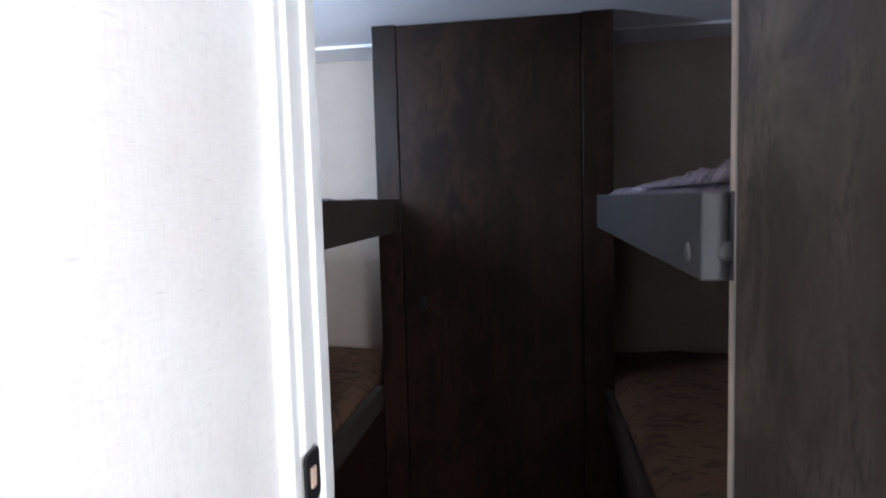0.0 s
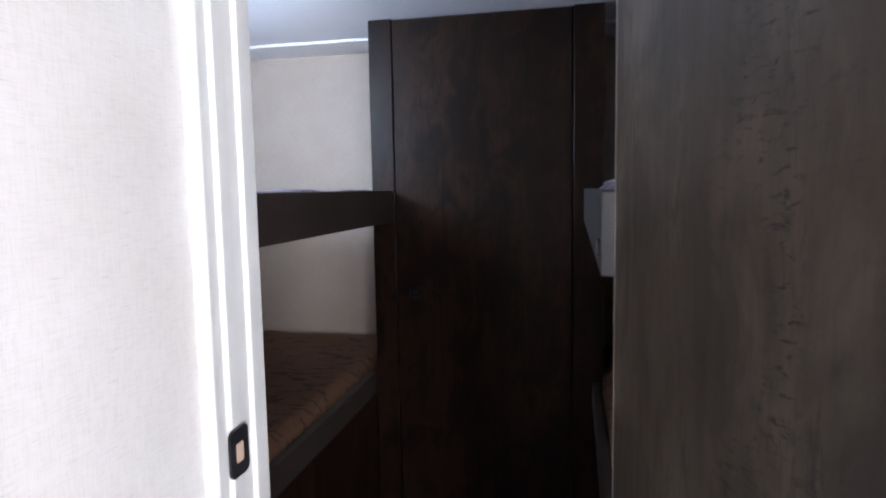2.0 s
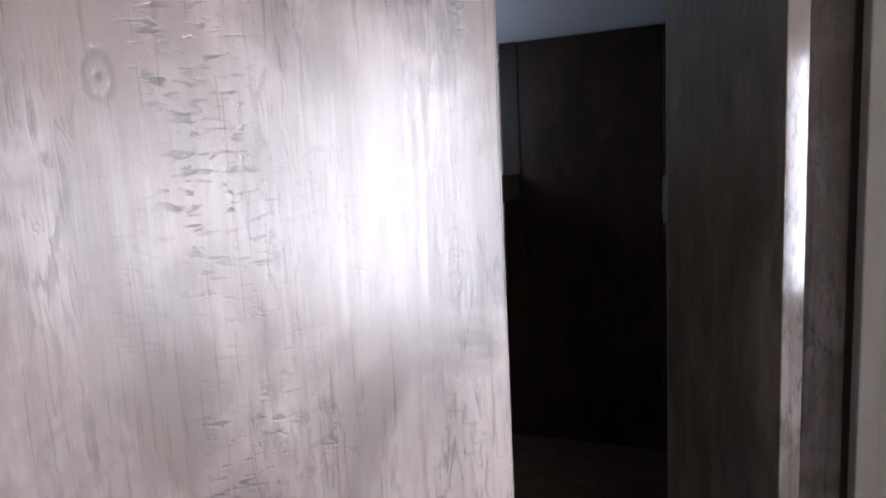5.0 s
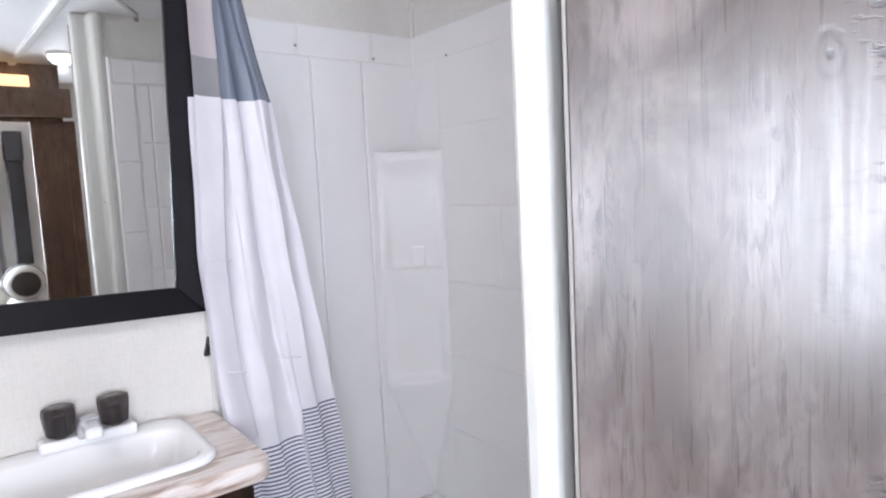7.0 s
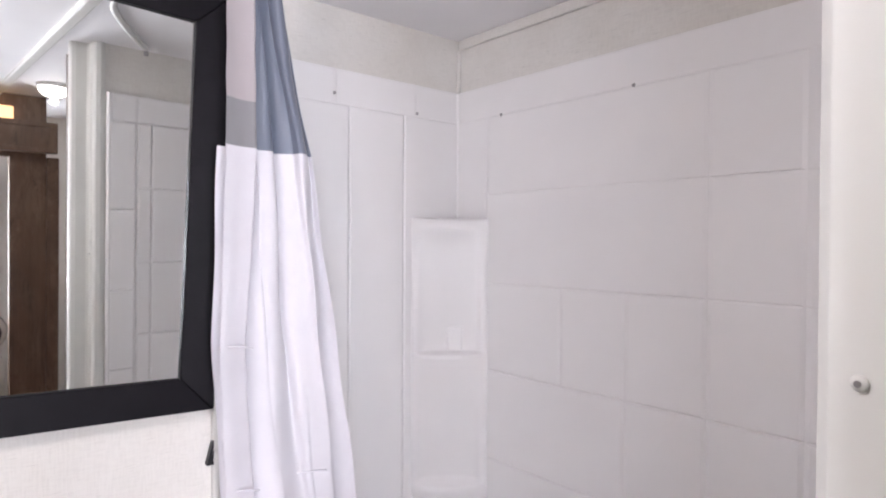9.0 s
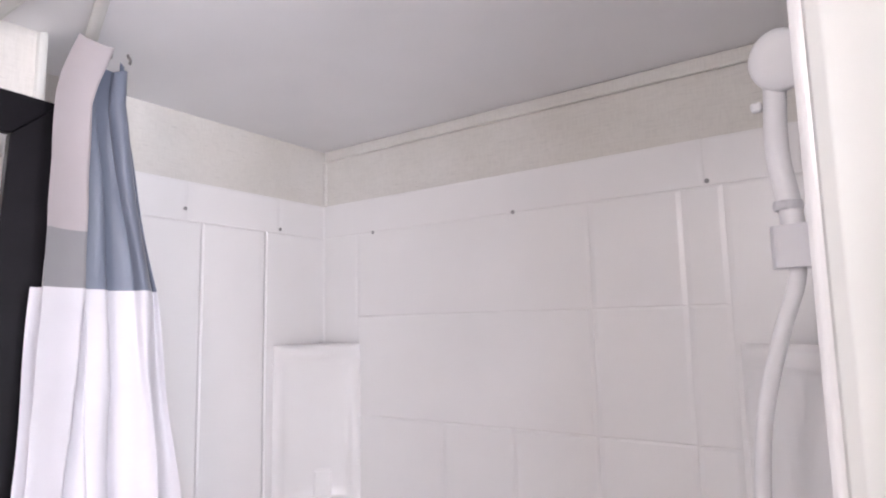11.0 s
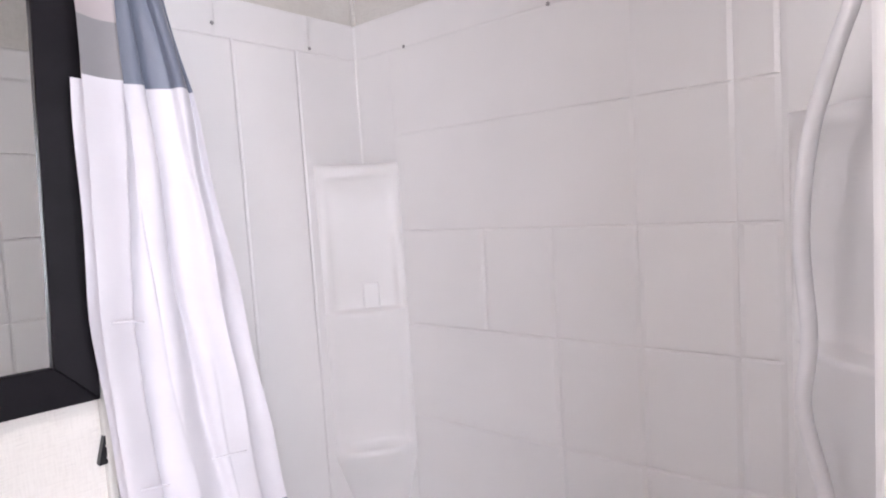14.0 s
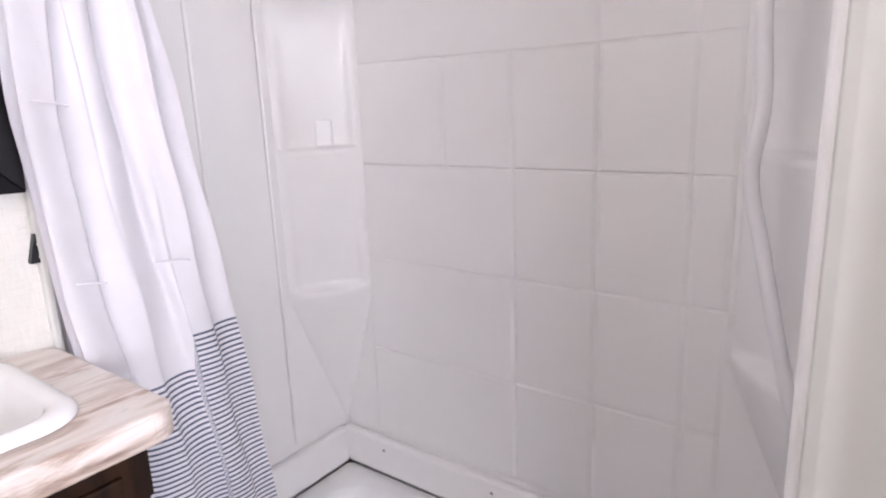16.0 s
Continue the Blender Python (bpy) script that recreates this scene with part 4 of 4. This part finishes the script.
def mattress(bm_dims, wob=0.006, seed=0):
    x0, x1, y0, y1, z0, z1 = bm_dims
    nx, ny = 26, 34
    bm = bmesh.new()
    def height(x, y):
        e = min(x - x0, x1 - x, y - y0, y1 - y)
        r = 0.030
        drop = (r - math.sqrt(max(0, r * r - (r - e) ** 2))) if e < r else 0
        return z1 - drop + wob * noise.noise(Vector((x * 5 + seed, y * 5, seed))) + wob * 0.6 * noise.noise(Vector((x * 14, y * 14 + seed, 0)))
    top = [[bm.verts.new((x0 + (x1 - x0) * i / nx, y0 + (y1 - y0) * j / ny, height(x0 + (x1 - x0) * i / nx, y0 + (y1 - y0) * j / ny))) for j in range(ny + 1)] for i in range(nx + 1)]
    for i in range(nx):
        for j in range(ny):
            bm.faces.new((top[i][j], top[i + 1][j], top[i + 1][j + 1], top[i][j + 1]))
    rim = [top[i][0] for i in range(nx + 1)] + [top[nx][j] for j in range(1, ny + 1)] + [top[i][ny] for i in range(nx - 1, -1, -1)] + [top[0][j] for j in range(ny - 1, 0, -1)]
    low = [bm.verts.new((v.co.x, v.co.y, z0)) for v in rim]
    for i in range(len(rim)):
        j = (i + 1) % len(rim)
        bm.faces.new((rim[i], rim[j], low[j], low[i]))
    bm.faces.new(low[::-1])
    return bm


def bunk(name, label, dims, board, mat_board, mat_bed, bed_label, side, support):
    x0, x1, y0, y1, z_top, z_low, z_bed = dims
    b = thing(name, label, "bunk bed", ((x0 + x1) / 2, (y0 + y1) / 2, z_low))
    o = Matrix.Translation((-(x0 + x1) / 2, -(y0 + y1) / 2, -z_low))
    part("front_board", moved(block(*board, 0.003), o), mat_board, b)
    part("deck", moved(block(x0, x1, y0, y1, z_low + 0.005, z_low + 0.03), o), mat_board, b)
    if support:
        part("base_panel", moved(block(*support), o), M_BROWN, b)
    m = mattress((x0 + 0.004, x1 - 0.004, y0 + 0.004, y1 - 0.004, z_low + 0.031, z_bed), 0.008, side)
    bed = tagged(part("mattress", m, mat_bed, smooth=True), bed_label, "mattress")
    return b


bunk("upper_bunk", "dark brown upper bunk with a plain board edge", (-1.335, -0.525, 0.90, 2.30, 1.388, 1.262, 1.386), (-0.522, -0.490, 0.90, 2.300, 1.262, 1.384), M_BUNKDARK, M_QUILT_LILAC, "dark patterned thin mattress on the upper bunk", 1, None)
bunk("lower_bunk", "dark brown lower bunk on a solid base", (-1.335, -0.605, 0.90, 2.79, 0.70, 0.58, 0.702), (-0.602, -0.572, 0.90, 2.300, 0.58, 0.665), M_BUNKDARK, M_QUILT_TAN, "tan leaf-print mattress on the lower bunk", 2, (-0.612, -0.576, 0.90, 2.79, 0, 0.578))
right = bunk("upper_bunk", "grey-edged upper bunk with round plastic caps", (0.262, 1.295, 0.865, 2.79, 1.379, 1.268, 1.395), (0.228, 0.2615, 0.832, 2.180, 1.268, 1.379), M_BUNKBOARD, M_QUILT_LILAC, "lilac and purple print mattress on the grey-edged bunk", 3, None)
part("end_board", moved(block(0.2625, 0.300, 0.832, 0.862, 1.268, 1.379, 0.003), Matrix.Translation((-(0.262 + 1.295) / 2, -(0.865 + 2.79) / 2, -1.268))), M_BUNKBOARD, right)
for at, m in (((0.260, 0.832, 1.305), Matrix.Rotation(radians(90), 4, "X")), ((0.228, 0.892, 1.300), Matrix.Rotation(radians(-90), 4, "Y"))):
    c = part("cap", turned([(0.0125, 0), (0.0125, 0.0015), (0.011, 0.0035), (0.004, 0.0042)], 18), M_PEG, right, "round pale plastic cap", True)
    c.matrix_world = Matrix.Translation(at) @ m
bunk("lower_bunk", "dark lower bunk with a wide mattress", (0.295, 1.295, 0.90, 2.79, 0.70, 0.58, 0.702), (0.262, 0.292, 0.90, 2.300, 0.58, 0.665), M_BUNKDARK, M_QUILT_TAN, "tan mattress with dark brown leaf print", 4, (0.30, 0.325, 0.90, 2.30, 0, 0.58))
# rumpled cover pushed up at the end of the grey-edged bunk
rings = []
for i in range(18):
    s = i / 17
    y = 0.885 + 0.75 * s
    h = 0.012 + 0.026 * (1 - s) ** 1.6 + 0.008 * math.sin(s * 21)
    rings.append([(0.268 + 0.14 * a / 12 + 0.008 * math.sin(a * 1.1 + i), y + 0.006 * math.sin(a * 2 + i), 1.392 + h * math.sin(math.pi * a / 12) ** 0.6 * (0.85 + 0.2 * math.sin(a * 1.7 + i * 1.3))) for a in range(13)])
tagged(part("bed_cover", loft(rings, True, True, closed=True), M_QUILT_LILAC, smooth=True), "rumpled lilac and purple print cover", "bed cover")

# ---- living area, seen in the mirror ----
structure("wall_slide_fascia", (0.85, 0.89, -0.53, -0.39, 0, C), M_WALNUT, label="walnut panelling beside the slide-out")
structure("trim_slide_fascia", (0.842, 0.885, -0.3895, -0.34, 0, 1.76), M_WALNUT, 0.003)
structure("wall_slide_header", (0.85, 0.89, -3.2, -0.53, 1.752, C), M_WALNUT)
valance = thing("wood_valance", "walnut box valance along the slide-out header", "valance", (0.82, -1.1, 1.845))
part("box", block(-0.03, 0.029, -1.0, 0.745, -0.069, 0.067, 0.003), M_WALNUT, valance)
part("bead", block(-0.036, -0.03, -1.0, 0.742, 0.045, 0.067, 0.001), M_WALNUT, valance)
part("bead", block(-0.036, -0.03, -1.0, 0.742, -0.069, -0.05, 0.001), M_WALNUT, valance)
cove = thing("cove_light", "warm lit strip above the wood valance", "strip light", (0.82, -1.3, 1.9135))
part("diffuser", block(-0.012, 0.012, -0.8, 0.78, 0.0, 0.055, 0.003), M_COVE, cove)

win = thing("slide_window", "bright window with white frame in the slide-out", "window", (1.52, -1.175, 1.30), kind="structure")
win.name = "window_1"
for y0, y1, z0, z1 in ((-0.475, -0.440, -0.44, 0.45), (0.440, 0.475, -0.44, 0.45), (-0.44, 0.44, -0.44, -0.405), (-0.44, 0.44, 0.415, 0.45), (-0.012, 0.012, -0.405, 0.415)):
    part("frame_bar", block(-0.005, 0.03, y0, y1, z0, z1, 0.003), M_TRIM, win)
for y0, y1 in ((-0.440, -0.012), (0.012, 0.440)):
    p = part("pane", block(0.010, 0.014, y0, y1, -0.405, 0.415), M_GLASS, win)
    p.visible_shadow = False
# not in the mirror: unseen window added to carry the shower's daylight
win2 = tagged(thing("window_2", "unseen bright window added to daylight the shower", "window", (1.52, -2.35, 1.305)), kind="structure")
for y0, y1, z0, z1 in ((-0.60, -0.565, -0.445, 0.445), (0.565, 0.60, -0.445, 0.445), (-0.565, 0.565, -0.445, -0.41), (-0.565, 0.565, 0.41, 0.445)):
    part("frame_bar", block(-0.005, 0.03, y0, y1, z0, z1, 0.003), M_TRIM, win2)
p = part("pane", block(0.010, 0.014, -0.565, 0.565, -0.41, 0.41), M_GLASS, win2)
p.visible_shadow = False
bd = structure("backdrop", (2.6, 2.62, -4.5, 2.0, -1.0, 4.5), M_SKY)
blind = thing("window_side_board", "dark grey upholstered board beside the window", "window board", (1.46, -0.56, 1.32))
part("board", block(-0.02, 0.035, -0.03, 0.05, -0.33, 0.42, 0.006), M_SHADE, blind)
part("cornice", block(-0.04, 0.03, -0.035, 0.055, 0.26, 0.425, 0.008), M_SHADE, blind)
part("white_cornice", block(-0.03, 0.03, -0.13, -0.04, 0.20, 0.37, 0.012), M_SOFA, blind, "cream padded cornice")

drape_panel = thing("window_drape", "pleated mid-grey drape hanging beside the window", "curtain", (1.43, -0.72, 0.93))
wave = [(0.010 * math.sin(i * 1.05), -0.075 + 0.15 * i / 40) for i in range(41)]
part("cloth", prism([(x, y) for x, y in wave] + [(x + 0.003, y) for x, y in wave[::-1]], -0.07, 0.80), M_CLOTH_GREY, drape_panel, smooth=False)
part("heading", block(-0.014, 0.016, -0.080, 0.080, 0.78, 0.815, 0.004), M_CLOTH_GREY, drape_panel)

sofa = thing("sofa", "cream upholstered sofa below the window", "sofa", (1.2, -1.18, 0))
part("seat", block(-0.22, 0.25, -0.62, 0.55, 0.18, 0.46, 0.04, 3), M_SOFA, sofa)
part("backrest", block(0.10, 0.28, -0.62, 0.55, 0.46, 0.92, 0.05, 3), M_SOFA, sofa)
part("armrest", block(-0.22, 0.28, 0.50, 0.66, 0.10, 0.845, 0.06, 3), M_SOFA, sofa)
part("plinth", block(-0.18, 0.26, -0.60, 0.62, 0.0, 0.18), M_SHADE, sofa)
cushion = thing("cushion", "charcoal and cream cushion on the sofa arm", "cushion", pose(1.12, -0.60, 0.935, 0, 0, 0))
part("filling", moved(turned([(0.02, -0.10), (0.07, -0.09), (0.092, -0.05), (0.095, 0.0), (0.092, 0.05), (0.07, 0.09), (0.02, 0.10)], 20), Matrix.Rotation(radians(90), 4, "Y")), M_SOFA, cushion, smooth=True)
part("front_patch", moved(turned([(0.066, -0.0915), (0.064, -0.0955), (0.020, -0.1025), (0.004, -0.1030)], 20), Matrix.Rotation(radians(90), 4, "Y")), M_PILLOW, cushion, "charcoal round end", True)
part("band", moved(turned([(0.0965, -0.03), (0.0970, -0.02), (0.0970, 0.02), (0.0965, 0.03)], 20), Matrix.Rotation(radians(90), 4, "Y")), M_PILLOW, cushion, "charcoal band", True)
